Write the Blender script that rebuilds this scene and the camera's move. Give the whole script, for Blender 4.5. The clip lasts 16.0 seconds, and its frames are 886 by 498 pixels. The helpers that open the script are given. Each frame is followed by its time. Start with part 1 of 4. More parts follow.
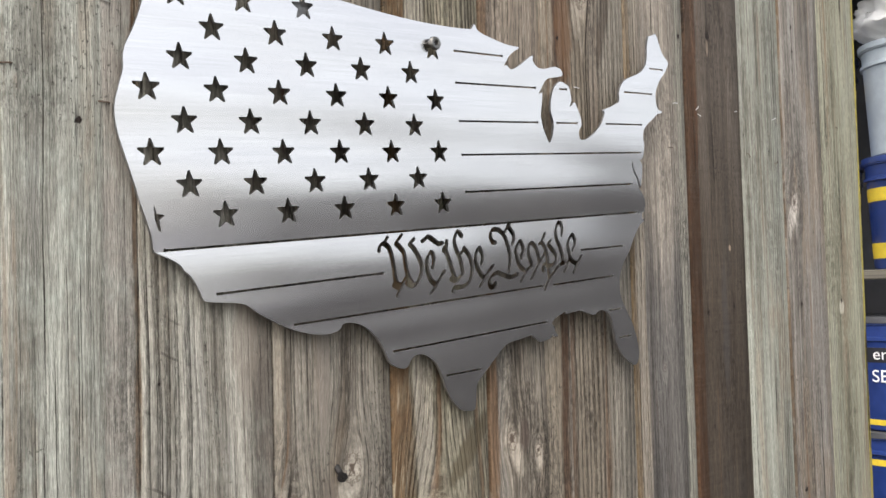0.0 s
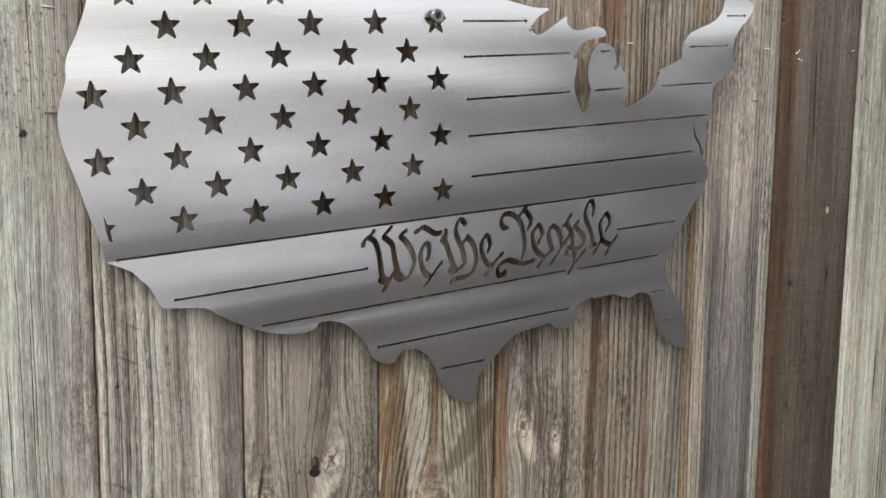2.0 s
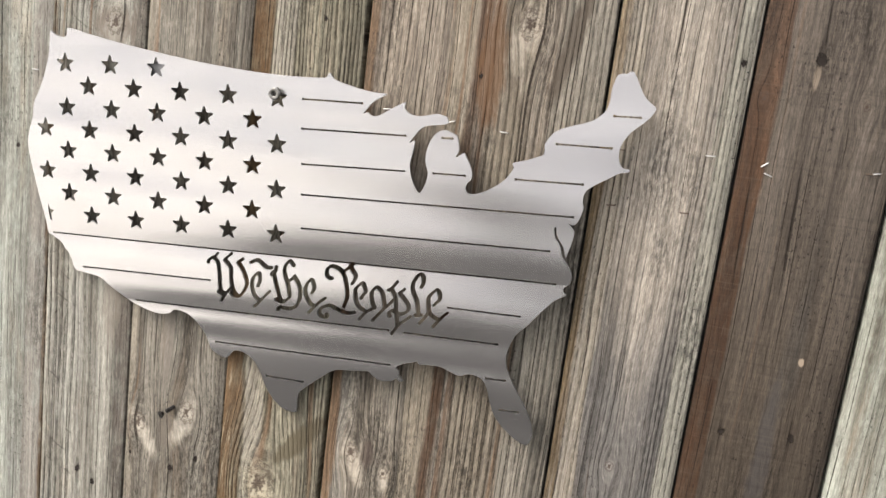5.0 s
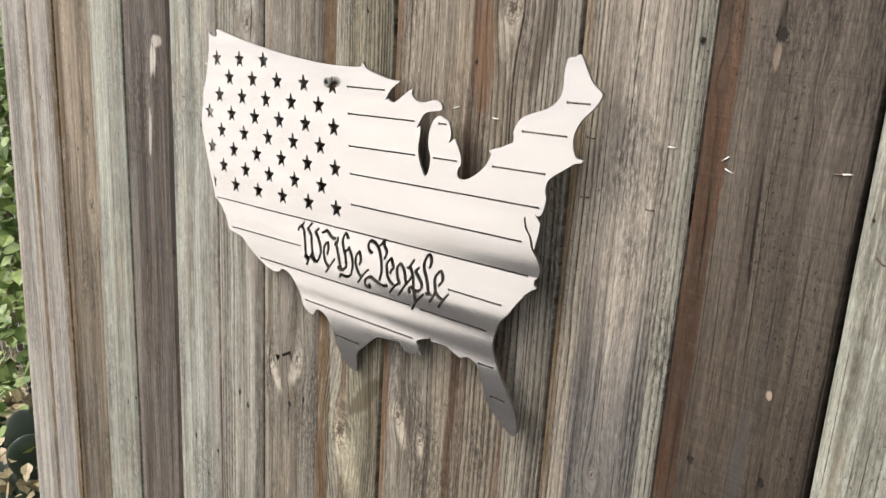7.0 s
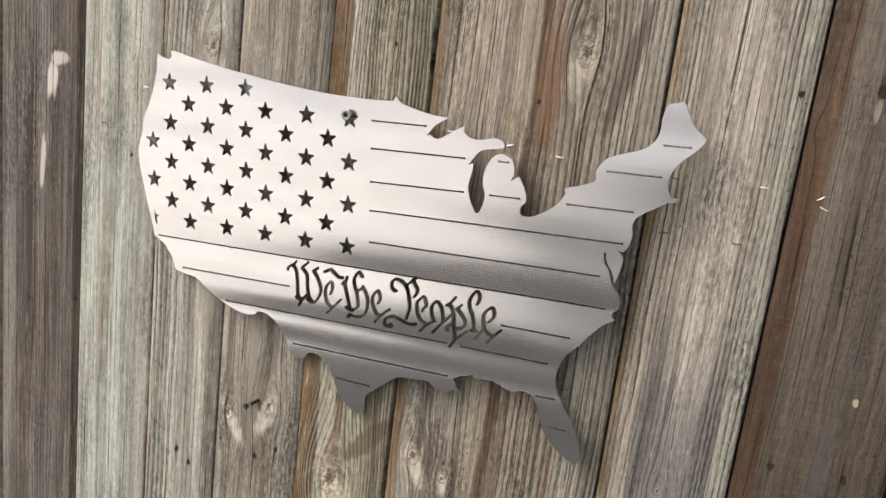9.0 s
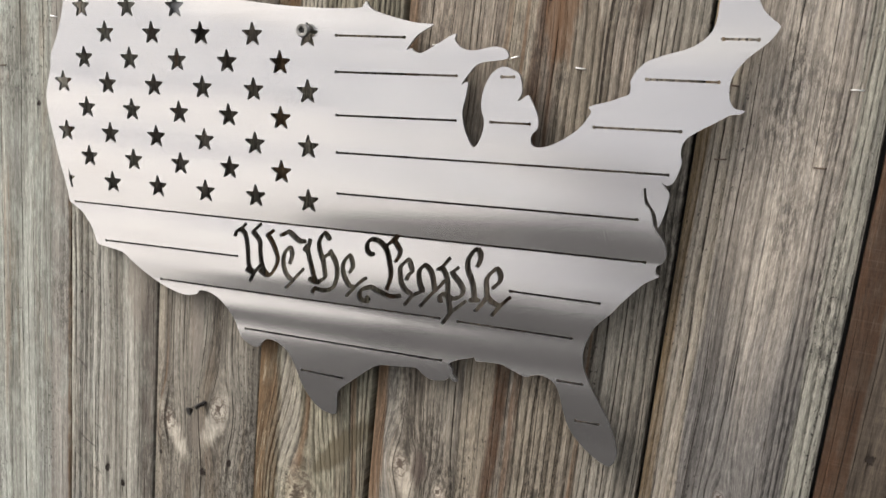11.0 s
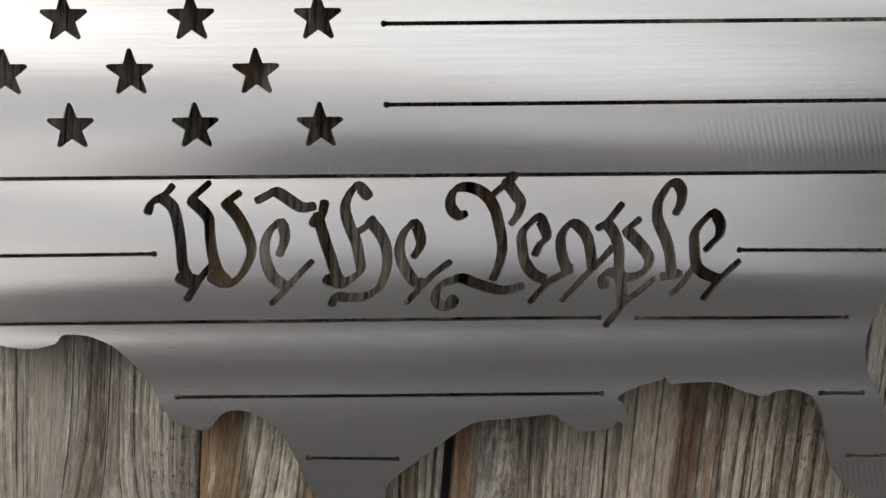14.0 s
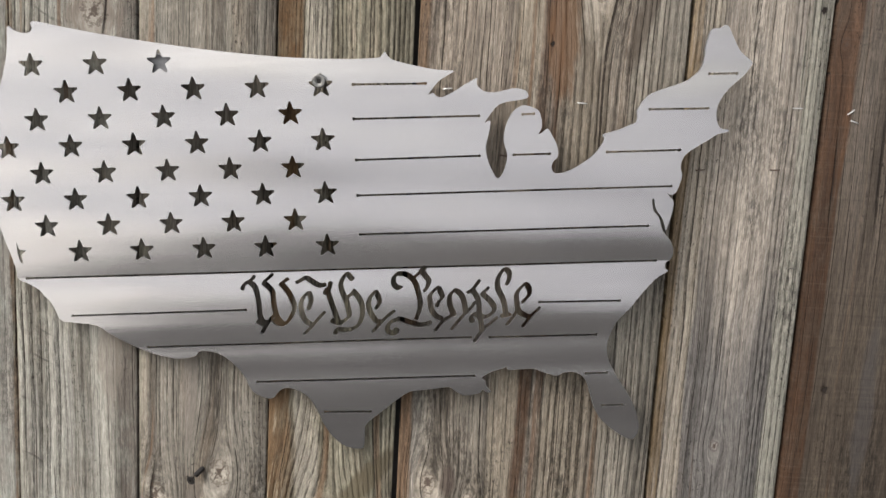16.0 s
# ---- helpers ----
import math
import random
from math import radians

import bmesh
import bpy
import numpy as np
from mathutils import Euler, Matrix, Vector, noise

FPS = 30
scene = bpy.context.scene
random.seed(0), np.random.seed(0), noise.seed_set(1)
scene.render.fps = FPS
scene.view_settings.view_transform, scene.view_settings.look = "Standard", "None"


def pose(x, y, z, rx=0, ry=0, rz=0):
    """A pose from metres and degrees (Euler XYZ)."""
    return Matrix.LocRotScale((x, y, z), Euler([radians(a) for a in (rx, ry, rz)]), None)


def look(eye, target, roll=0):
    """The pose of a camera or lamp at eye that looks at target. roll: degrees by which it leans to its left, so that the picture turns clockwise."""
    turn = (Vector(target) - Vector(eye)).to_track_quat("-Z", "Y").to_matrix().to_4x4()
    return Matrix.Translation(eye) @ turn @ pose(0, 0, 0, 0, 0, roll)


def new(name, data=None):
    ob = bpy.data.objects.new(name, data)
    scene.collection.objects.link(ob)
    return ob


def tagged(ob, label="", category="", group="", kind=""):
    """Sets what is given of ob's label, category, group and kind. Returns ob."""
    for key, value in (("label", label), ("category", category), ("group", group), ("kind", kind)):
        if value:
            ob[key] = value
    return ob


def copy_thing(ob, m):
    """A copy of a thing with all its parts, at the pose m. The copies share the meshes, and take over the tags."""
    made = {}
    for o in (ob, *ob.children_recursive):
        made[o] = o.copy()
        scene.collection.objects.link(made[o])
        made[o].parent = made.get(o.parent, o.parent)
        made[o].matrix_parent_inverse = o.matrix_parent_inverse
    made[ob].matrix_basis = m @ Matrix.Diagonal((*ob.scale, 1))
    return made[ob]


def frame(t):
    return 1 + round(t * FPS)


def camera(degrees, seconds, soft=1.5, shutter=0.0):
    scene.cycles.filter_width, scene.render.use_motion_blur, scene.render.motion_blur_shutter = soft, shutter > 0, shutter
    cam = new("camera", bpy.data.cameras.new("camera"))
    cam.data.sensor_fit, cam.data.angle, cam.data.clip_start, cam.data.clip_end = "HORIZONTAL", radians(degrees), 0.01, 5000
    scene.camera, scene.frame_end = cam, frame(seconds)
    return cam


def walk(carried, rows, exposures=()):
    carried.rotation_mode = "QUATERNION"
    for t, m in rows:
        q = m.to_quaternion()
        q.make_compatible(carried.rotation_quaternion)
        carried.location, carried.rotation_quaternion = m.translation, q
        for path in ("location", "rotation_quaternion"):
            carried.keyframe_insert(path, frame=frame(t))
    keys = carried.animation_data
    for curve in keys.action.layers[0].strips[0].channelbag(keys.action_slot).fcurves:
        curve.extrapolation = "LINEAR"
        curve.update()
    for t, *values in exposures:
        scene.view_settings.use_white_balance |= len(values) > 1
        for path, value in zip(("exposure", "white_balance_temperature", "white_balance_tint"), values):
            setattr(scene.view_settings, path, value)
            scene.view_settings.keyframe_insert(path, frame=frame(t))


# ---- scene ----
cam = camera(51.4, 16.0)
EXPOSURES = [(0, 1.14, 6500, 11.5), (0.5, 0.9, 6500, 11.5), (1, 0.72, 6500, 11.5), (1.5, 0.85, 6500, 11.5), (2, 1.17, 6500, 11.5), (3, 1.48, 6600, 11.5), (3.5, 1.57, 6650, 11.5), (7, 1.33, 6750, 11.5), (8.5, 1.36, 6750, 11.5), (11, 1.14, 6600, 11.5), (12.5, 0.78, 6500, 11.5), (13.5, 0.82, 6500, 11.5), (14.5, 0.85, 6500, 11.5), (16, 1.17, 6550, 11.5)]
PATH = [
    (0, (-0.674, -0.722, 1.375), (0.694, 0.735, 1.455), -1.5),
    (0.5, (-0.625, -0.743, 1.344), (0.659, 0.781, 1.508), -3.1),
    (1, (-0.574, -0.751, 1.358), (0.65, 0.827, 1.471), -3.6),
    (1.5, (-0.546, -0.753, 1.436), (0.6, 0.886, 1.39), -2.1),
    (2, (-0.477, -0.799, 1.516), (0.539, 0.906, 1.27), 0.6),
    (2.5, (-0.398, -0.859, 1.558), (0.463, 0.921, 1.258), 2.0),
    (3, (-0.338, -0.944, 1.568), (0.358, 0.907, 1.27), 2.8),
    (3.5, (-0.236, -1.04, 1.607), (0.255, 0.873, 1.294), 3.2),
    (4, (-0.02, -1.065, 1.636), (0.182, 0.893, 1.285), 5.2),
    (4.2, (0.077, -1.062, 1.652), (0.141, 0.903, 1.284), 5.8),
    (6.3, (0.824, -0.854, 1.754), (-0.309, 0.699, 1.203), 5.7),
    (6.5, (0.868, -0.814, 1.761), (-0.366, 0.652, 1.191), 4.8),
    (7, (0.921, -0.762, 1.777), (-0.421, 0.6, 1.192), 3.4),
    (7.5, (0.904, -0.782, 1.783), (-0.388, 0.624, 1.189), 4.0),
    (8, (0.782, -0.86, 1.772), (-0.338, 0.692, 1.191), 5.9),
    (8.5, (0.63, -0.963, 1.767), (-0.245, 0.753, 1.23), 7.2),
    (8.7, (0.581, -1.012, 1.769), (-0.218, 0.745, 1.246), 7.5),
    (10.8, (0.469, -0.891, 1.658), (-0.228, 0.929, 1.209), 6.4),
    (11, (0.449, -0.809, 1.645), (-0.268, 0.998, 1.175), 5.7),
    (11.5, (0.4, -0.665, 1.604), (-0.336, 1.118, 1.077), 5.4),
    (12, (0.322, -0.57, 1.564), (-0.259, 1.259, 1.0), 6.1),
    (12.5, (0.204, -0.498, 1.535), (-0.165, 1.397, 1.01), 5.9),
    (13, (0.122, -0.451, 1.518), (-0.047, 1.486, 1.05), 5.4),
    (13.5, (0.063, -0.472, 1.495), (0.035, 1.489, 1.1), 4.9),
    (14, (0.035, -0.496, 1.483), (0.115, 1.474, 1.15), 4.4),
    (14.5, (0.037, -0.533, 1.492), (0.155, 1.441, 1.193), 4.0),
    (15, (0.057, -0.627, 1.51), (0.198, 1.344, 1.201), 4.1),
    (15.5, (0.089, -0.788, 1.562), (0.189, 1.177, 1.2), 3.7),
    (16, (0.072, -0.956, 1.627), (0.143, 1.013, 1.284), 3.2),
]
walk(cam, [(t, look(eye, target, roll)) for t, eye, target, roll in PATH], exposures=EXPOSURES)

# ---- world, sun, exposure ----
world = bpy.data.worlds.new("sky")
scene.world = world
world.use_nodes = True
wn = world.node_tree.nodes
sky = wn.new("ShaderNodeTexSky")
sky.sky_type, sky.sun_disc = "NISHITA", False
sky.sun_elevation, sky.sun_rotation = radians(46), radians(235)
sky.air_density, sky.dust_density, sky.ozone_density = 1.0, 3.0, 0.6
haze = wn.new("ShaderNodeHueSaturation")
haze.inputs["Saturation"].default_value = 0.28
world.node_tree.links.new(sky.outputs[0], haze.inputs["Color"])
world.node_tree.links.new(haze.outputs[0], wn["Background"].inputs[0])
wn["Background"].inputs[1].default_value = 0.15
sun = new("sun", bpy.data.lights.new("sun", "SUN"))
sun.data.energy, sun.data.angle, sun.data.color = 1.15, radians(28), (1.0, 0.95, 0.88)
sun.matrix_world = look((-8.0, -5.6, 10.2), (0, 0, 0))


# ---- materials ----
class Graph:
    """A node material written as small sums."""

    def __init__(self, name):
        self.mat = bpy.data.materials.new(name)
        self.mat.use_nodes = True
        self.tree = self.mat.node_tree
        self.shader = self.tree.nodes["Principled BSDF"]
        self.coord = self.tree.nodes.new("ShaderNodeTexCoord").outputs["Object"]

    def put(self, socket, value):
        if isinstance(value, bpy.types.NodeSocket):
            self.tree.links.new(value, socket)
        else:
            socket.default_value = value

    def set(self, **values):
        for key, value in values.items():
            self.put(self.shader.inputs[key.replace("_", " ")], value)

    def math(self, kind, *values, clamp=False):
        node = self.tree.nodes.new("ShaderNodeMath")
        node.operation, node.use_clamp = kind, clamp
        for n, value in enumerate(values):
            self.put(node.inputs[n], value)
        return node.outputs[0]

    def xyz(self, vector):
        node = self.tree.nodes.new("ShaderNodeSeparateXYZ")
        self.put(node.inputs[0], vector)
        return node.outputs

    def join(self, x, y, z):
        node = self.tree.nodes.new("ShaderNodeCombineXYZ")
        for n, value in enumerate((x, y, z)):
            self.put(node.inputs[n], value)
        return node.outputs[0]

    def noise(self, vector, scale, detail=3.0, rough=0.55, distortion=0.0):
        node = self.tree.nodes.new("ShaderNodeTexNoise")
        self.put(node.inputs["Vector"], vector)
        for key, value in (("Scale", scale), ("Detail", detail), ("Roughness", rough), ("Distortion", distortion)):
            node.inputs[key].default_value = value
        return node.outputs[0]

    def ramp(self, value, low, high, a=0.0, b=1.0):
        node = self.tree.nodes.new("ShaderNodeMapRange")
        node.interpolation_type = "SMOOTHSTEP"
        for n, v in enumerate((value, low, high, a, b)):
            self.put(node.inputs[n], v)
        return node.outputs[0]

    def mix(self, factor, a, b):
        node = self.tree.nodes.new("ShaderNodeMix")
        node.data_type = "RGBA"
        for n, v in ((0, factor), (6, a), (7, b)):
            self.put(node.inputs[n], v if isinstance(v, bpy.types.NodeSocket) or n == 0 else (*v, 1))
        return node.outputs[2]

    def shade(self, colour, factor):
        node = self.tree.nodes.new("ShaderNodeVectorMath")
        node.operation = "SCALE"
        self.put(node.inputs[0], colour)
        self.put(node.inputs["Scale"], factor)
        return node.outputs[0]

    def bump(self, height, strength, distance):
        node = self.tree.nodes.new("ShaderNodeBump")
        node.inputs["Strength"].default_value, node.inputs["Distance"].default_value = strength, distance
        self.put(node.inputs["Height"], height)
        return node.outputs[0]


LIGHT_GAIN, DARK_GAIN = (0.765, 0.765, 0.725), (0.37, 0.36, 0.335)


def wood(name, light, dark, bands=(), knots=(), holes=(), contrast=1.0, pitch=0.007, cracks=0.5, seed=0.0, ridges=(), warmth=1.0, smooth=0.0, saw=(), upper=(), sawn=0.0, stains=()):
    """Weathered board: growth rings that run along it and swing round its knots, mould, scuffs, cracks and nail holes.
    Object coordinates: x across from the first edge, z up.
    bands: (from, to, colour); knots: (x, z, radius, lean, paleness); holes: (x, z, radius); ridges: (from, to, spacing) of raised rings;
    smooth: how far a bleached skin hides the rings; saw: (from, to) of slanting saw marks; upper: (low, high, light, dark) of a paler top;
    sawn: strength of level mill marks; stains: (x, z, half width, half height, lean, colour, strength)."""
    light, dark = [c * k for c, k in zip(light, LIGHT_GAIN)], [c * k for c, k in zip(dark, DARK_GAIN)]
    g = Graph(name)
    x, y, z = g.xyz(g.coord)

    def times(a, *more):
        for b in more:
            a = g.math("MULTIPLY", a, b)
        return a

    def plus(a, *more):
        for b in more:
            a = g.math("ADD", a, b)
        return a

    def off(a, k):
        return times(g.math("SUBTRACT", a, 0.5), k)

    def along(across, shift, stretch, scale, detail=3.0, rough=0.55):
        return g.noise(g.join(across, seed + shift, times(z, stretch)), scale, detail, rough)

    flow, halo, core = x, 0.0, 0.0
    flow = plus(flow, off(along(times(x, 3.0), 0.0, 1.0, 2.2, 2), 0.018 - 0.010 * smooth))
    flow = plus(flow, off(along(x, 4.0, 0.35, 22.0, 3), 0.0035 - 0.0015 * smooth))
    ragged = g.noise(g.coord, 190.0, 4, 0.7)
    for kx, kz, r, lean, pale in knots:
        dx, dz = g.math("SUBTRACT", x, kx), g.math("SUBTRACT", z, kz)
        far = plus(g.math("POWER", times(dx, 1 / (r * 2.0)), 2.0), g.math("POWER", times(dz, 1 / (r * 4.0)), 2.0))
        pull = g.math("POWER", 2.718, times(far, -1.0))
        flow = g.math("SUBTRACT", flow, times(dx, pull, 0.93))
        flow = plus(flow, times(pull, r * 0.3))
        near = g.math("SQRT", plus(g.math("POWER", dx, 2.0), g.math("POWER", times(dz, 0.7), 2.0)))
        wob = plus(near, off(ragged, r * 1.5))
        eye = g.ramp(wob, r * 0.16, r * 0.46, 0.88, 0.0)
        ring = g.ramp(g.math("ABSOLUTE", g.math("SUBTRACT", wob, r * 0.72)), r * 0.03, r * 0.16, 0.55, 0.0)
        split = times(g.ramp(g.math("ABSOLUTE", plus(times(dx, 0.8), times(dz, -0.6), off(ragged, r * 0.5))), r * 0.02, r * 0.12, 0.8, 0.0), g.ramp(near, r * 0.5, r * 0.9, 1.0, 0.0))
        core = g.math("MAXIMUM", core, g.math("MAXIMUM", g.math("MAXIMUM", eye, split), ring))
        lobe = g.math("SQRT", plus(g.math("POWER", g.math("SUBTRACT", dx, times(dz, lean)), 2.0), g.math("POWER", times(plus(dz, r * 1.3), 0.40), 2.0)))
        lobe = plus(lobe, off(along(flow, 2.0, 0.3, 130.0, 4, 0.7), r * 1.9))
        halo = g.math("MAXIMUM", halo, g.ramp(lobe, r * 0.5, r * 1.35, pale, 0.0))
    strip = along(flow, 0.0, 0.03, 36.0, 3, 0.6)
    thin = along(flow, 3.1, 0.012, 150.0, 3, 0.6)
    fibre = along(flow, 7.7, 0.035, 520.0, 3, 0.75)
    grit = along(flow, 9.0, 0.25, 300.0, 4, 0.8)
    patch = along(x, 12.0, 0.30, 10.0, 3, 0.6)
    patch_b = along(x, 15.0, 0.22, 17.0, 4, 0.6)
    warm = along(flow, 21.0, 0.10, 26.0, 3, 0.6)

    def rings(width, shift):
        """Growth rings: each fades from pale early wood to a sharp dark line."""
        phase = times(plus(flow, off(along(flow, shift, 0.05, 20.0, 2), 0.026)), 1.0 / width)
        saw_tooth = g.math("FRACT", phase)
        return times(g.math("POWER", saw_tooth, 4.5), g.ramp(saw_tooth, 0.92, 1.0, 1.0, 0.0), g.ramp(grit, 0.36, 0.60, 0.45, 1.15))

    ring = times(rings(pitch, 1.0), g.ramp(along(flow, 17.0, 0.06, 19.0, 2), 0.34, 0.62, 0.15, 1.0))
    value = plus(times(strip, 0.62), times(thin, 0.38))
    tone = g.ramp(value, 0.5 - 0.16 / contrast, 0.5 + 0.16 / contrast)
    colour = g.mix(tone, dark, light)
    mean = sum(light) / 3
    bare = 1.0 - 0.55 * smooth
    colour = g.mix(g.ramp(warm, 0.52, 0.66, 0.0, 0.55 * warmth), colour, [mean * 0.86, mean * 0.68, mean * 0.49])
    colour = g.mix(g.ramp(warm, 0.46, 0.34, 0.0, 0.28), colour, [mean * 0.86, mean * 0.86, mean * 0.80])
    colour = g.mix(times(ring, 0.90 * contrast * bare), colour, [c * 0.42 for c in dark])
    # second, paler pair of tones above a wavering height
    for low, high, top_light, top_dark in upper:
        top_mix = g.ramp(plus(z, off(strip, 0.5)), low, high, 0.0, 0.9)
        colour = g.mix(top_mix, colour, g.mix(times(ring, 0.6), g.mix(tone, [c * 0.6 for c in top_dark], [c * 0.82 for c in top_light]), [c * 0.3 for c in top_dark]))
    edge = plus(x, off(along(times(x, 6.0), 0.0, 0.8, 5.0, 4, 0.6), 0.018), off(thin, 0.010))
    for b0, b1, stain in bands:
        inside = times(g.ramp(edge, b0 - 0.002, b0 + 0.002), g.ramp(edge, b1 - 0.002, b1 + 0.002, 1.0, 0.0), g.ramp(patch, 0.25, 0.6, 1.0, 0.72))
        colour = g.mix(inside, colour, g.mix(g.ramp(plus(times(value, 0.7), times(fibre, 0.3)), 0.40, 0.60), [c * 0.38 for c in stain], [c * 0.98 for c in stain]))
    relief = times(ring, -0.5 * bare)
    for r0, r1, width in ridges:
        zone = times(g.ramp(flow, r0 - 0.004, r0 + 0.004), g.ramp(flow, r1 - 0.004, r1 + 0.004, 1.0, 0.0), g.ramp(patch_b, 0.30, 0.50, 0.45, 1.0))
        wave = rings(width, 1.7)
        colour = g.mix(times(zone, wave, 0.75), colour, [c * 0.30 for c in dark])
        colour = g.mix(times(zone, g.ramp(wave, 0.10, 0.0, 0.0, 0.22)), colour, [min(0.8, c * 1.25) for c in light])
        relief = g.math("SUBTRACT", relief, times(zone, wave, 1.2))
    # bleached skin, mould and scuffs
    lichen = along(x, 41.0, 0.5, 40.0, 5, 0.7)
    colour = g.mix(g.ramp(lichen, 0.46, 0.66, 0.0, 0.15 + 0.45 * smooth), colour, [light[0] * 0.86, light[1] * 0.92, light[2] * 0.92])
    colour = g.mix(g.ramp(along(x, 43.0, 0.35, 60.0, 4, 0.7), 0.61, 0.72, 0.0, 0.28), colour, [mean * 0.95, mean * 0.70, mean * 0.54])
    mould = times(g.ramp(patch, 0.50, 0.64), g.ramp(grit, 0.44, 0.56, 0.15, 0.85))
    colour = g.mix(times(mould, 0.75 - 0.3 * smooth), colour, [c * 0.50 for c in dark])
    pocks = times(g.ramp(patch_b, 0.52, 0.62), g.ramp(g.noise(g.join(x, seed + 47.0, times(z, 0.55)), 330.0, 3, 0.6), 0.58, 0.66))
    colour = g.mix(times(pocks, 0.8), colour, [c * 0.35 for c in dark])
    scuff = times(g.ramp(patch_b, 0.54, 0.42), g.ramp(along(flow, 37.0, 0.07, 210.0, 3, 0.7), 0.53, 0.62))
    colour = g.mix(times(scuff, 0.35 * bare), colour, [min(0.8, c * 1.5) for c in light])
    colour = g.shade(colour, g.ramp(fibre, 0.34, 0.66, 1.0 + 0.20 * bare, 1.0 - 0.32 * bare))
    rusty = along(flow, 53.0, 0.018, 75.0, 3, 0.6)
    colour = g.mix(g.ramp(rusty, 0.62, 0.69, 0.0, 0.6 * warmth), colour, (0.15, 0.085, 0.045))
    fine = along(flow, 63.0, 0.10, 900.0, 3, 0.8)
    colour = g.shade(colour, g.ramp(fine, 0.36, 0.64, 1.15, 0.80))
    colour = g.shade(colour, g.ramp(grit, 0.34, 0.66, 1.0 + 0.14 * bare, 1.0 - 0.20 * bare))
    for sx, sz, half, tall, lean, stain, strength in stains:
        dx, dz = g.math("SUBTRACT", x, sx), g.math("SUBTRACT", z, sz)
        far = g.math("SQRT", plus(g.math("POWER", times(g.math("SUBTRACT", dx, times(dz, lean)), 1 / half), 2.0), g.math("POWER", times(dz, 1 / tall), 2.0)))
        spot = g.ramp(plus(far, off(along(flow, 61.0, 0.2, 120.0, 4, 0.7), 1.3)), 0.55, 1.0, strength, 0.0)
        colour = g.mix(spot, colour, g.mix(fibre, [c * 0.7 for c in stain], [c * 1.3 for c in stain]))
    for s0, s1 in saw:
        slant = plus(z, times(x, 0.55), times(g.noise(g.coord, 9.0, 2), 0.03))
        tooth = times(g.ramp(g.math("SINE", times(slant, 210.0)), 0.93, 0.995), g.ramp(g.noise(g.coord, 30.0, 3), 0.50, 0.60))
        tooth = times(tooth, g.ramp(x, s0 - 0.006, s0 + 0.006), g.ramp(x, s1 - 0.02, s1 + 0.01, 1.0, 0.0))
        colour = g.mix(times(tooth, 0.5), colour, [c * 0.35 for c in dark])
    if sawn:
        mill = g.noise(g.join(times(x, 7.0), seed + 71.0, times(z, 330.0)), 1.0, 3, 0.7)
        colour = g.mix(g.ramp(mill, 0.54, 0.66, 0.0, 0.45 * sawn), colour, [c * 0.45 for c in dark])
        colour = g.mix(g.ramp(mill, 0.44, 0.34, 0.0, 0.35 * sawn), colour, [min(0.8, c * 1.5) for c in light])
    if knots:
        colour = g.mix(halo, colour, g.mix(g.ramp(plus(times(fibre, 0.5), times(grit, 0.5)), 0.40, 0.60), [min(0.62, c * 1.75) for c in light], [c * 0.95 for c in light]))
    crack = 0.0
    for spacing, half, shift in ((0.027, 0.020, 11.0), (0.043, 0.020, 27.0), (0.0125, 0.028, 57.0)):
        phase = g.math("FRACT", times(plus(flow, off(along(flow, shift, 0.02, 16.0, 3, 0.6), 0.05), off(ragged, 0.0008)), 1.0 / spacing))
        line = g.ramp(g.math("ABSOLUTE", g.math("SUBTRACT", phase, 0.5)), half * 0.4, half, 1.0, 0.0)
        open_at = g.ramp(along(x, shift + 2.0, 0.16, 22.0, 2), 0.62 - 0.2 * cracks, 0.70 - 0.2 * cracks)
        crack = g.math("MAXIMUM", crack, times(line, open_at, g.ramp(grit, 0.36, 0.5, 0.4, 1.0)))
    colour = g.mix(times(crack, 0.92), colour, (0.022, 0.016, 0.012))
    colour = g.mix(core, colour, (0.05, 0.033, 0.024))
    pit = 0.0
    for hx, hz, r in holes:
        dx, dz = g.math("SUBTRACT", x, hx), g.math("SUBTRACT", z, hz)
        near = g.math("SQRT", plus(g.math("POWER", dx, 2.0), g.math("POWER", times(dz, 0.75), 2.0)))
        pit = g.math("MAXIMUM", pit, g.ramp(plus(near, off(ragged, r * 1.8)), r * 0.5, r * 0.85, 1.0, 0.0))
        run = times(g.ramp(g.math("ABSOLUTE", plus(dx, off(fibre, r * 1.2))), r * 0.1, r * 0.7, 0.5, 0.0), g.ramp(dz, -r * 7, 0.0), g.ramp(dz, 0.0, r * 5, 1.0, 0.0))
        pit = g.math("MAXIMUM", pit, run)
    colour = g.mix(pit, colour, (0.018, 0.013, 0.01))
    height = plus(relief, times(fibre, -0.55), times(grit, -0.35), times(thin, -0.5), times(g.math("MAXIMUM", crack, pit), -1.6))
    g.set(Base_Color=colour, Roughness=g.ramp(thin, 0.3, 0.7, 0.72, 0.92), Normal=g.bump(height, 1.0, 0.0022))
    g.shader.inputs["Specular IOR Level"].default_value = 0.2
    return g.mat


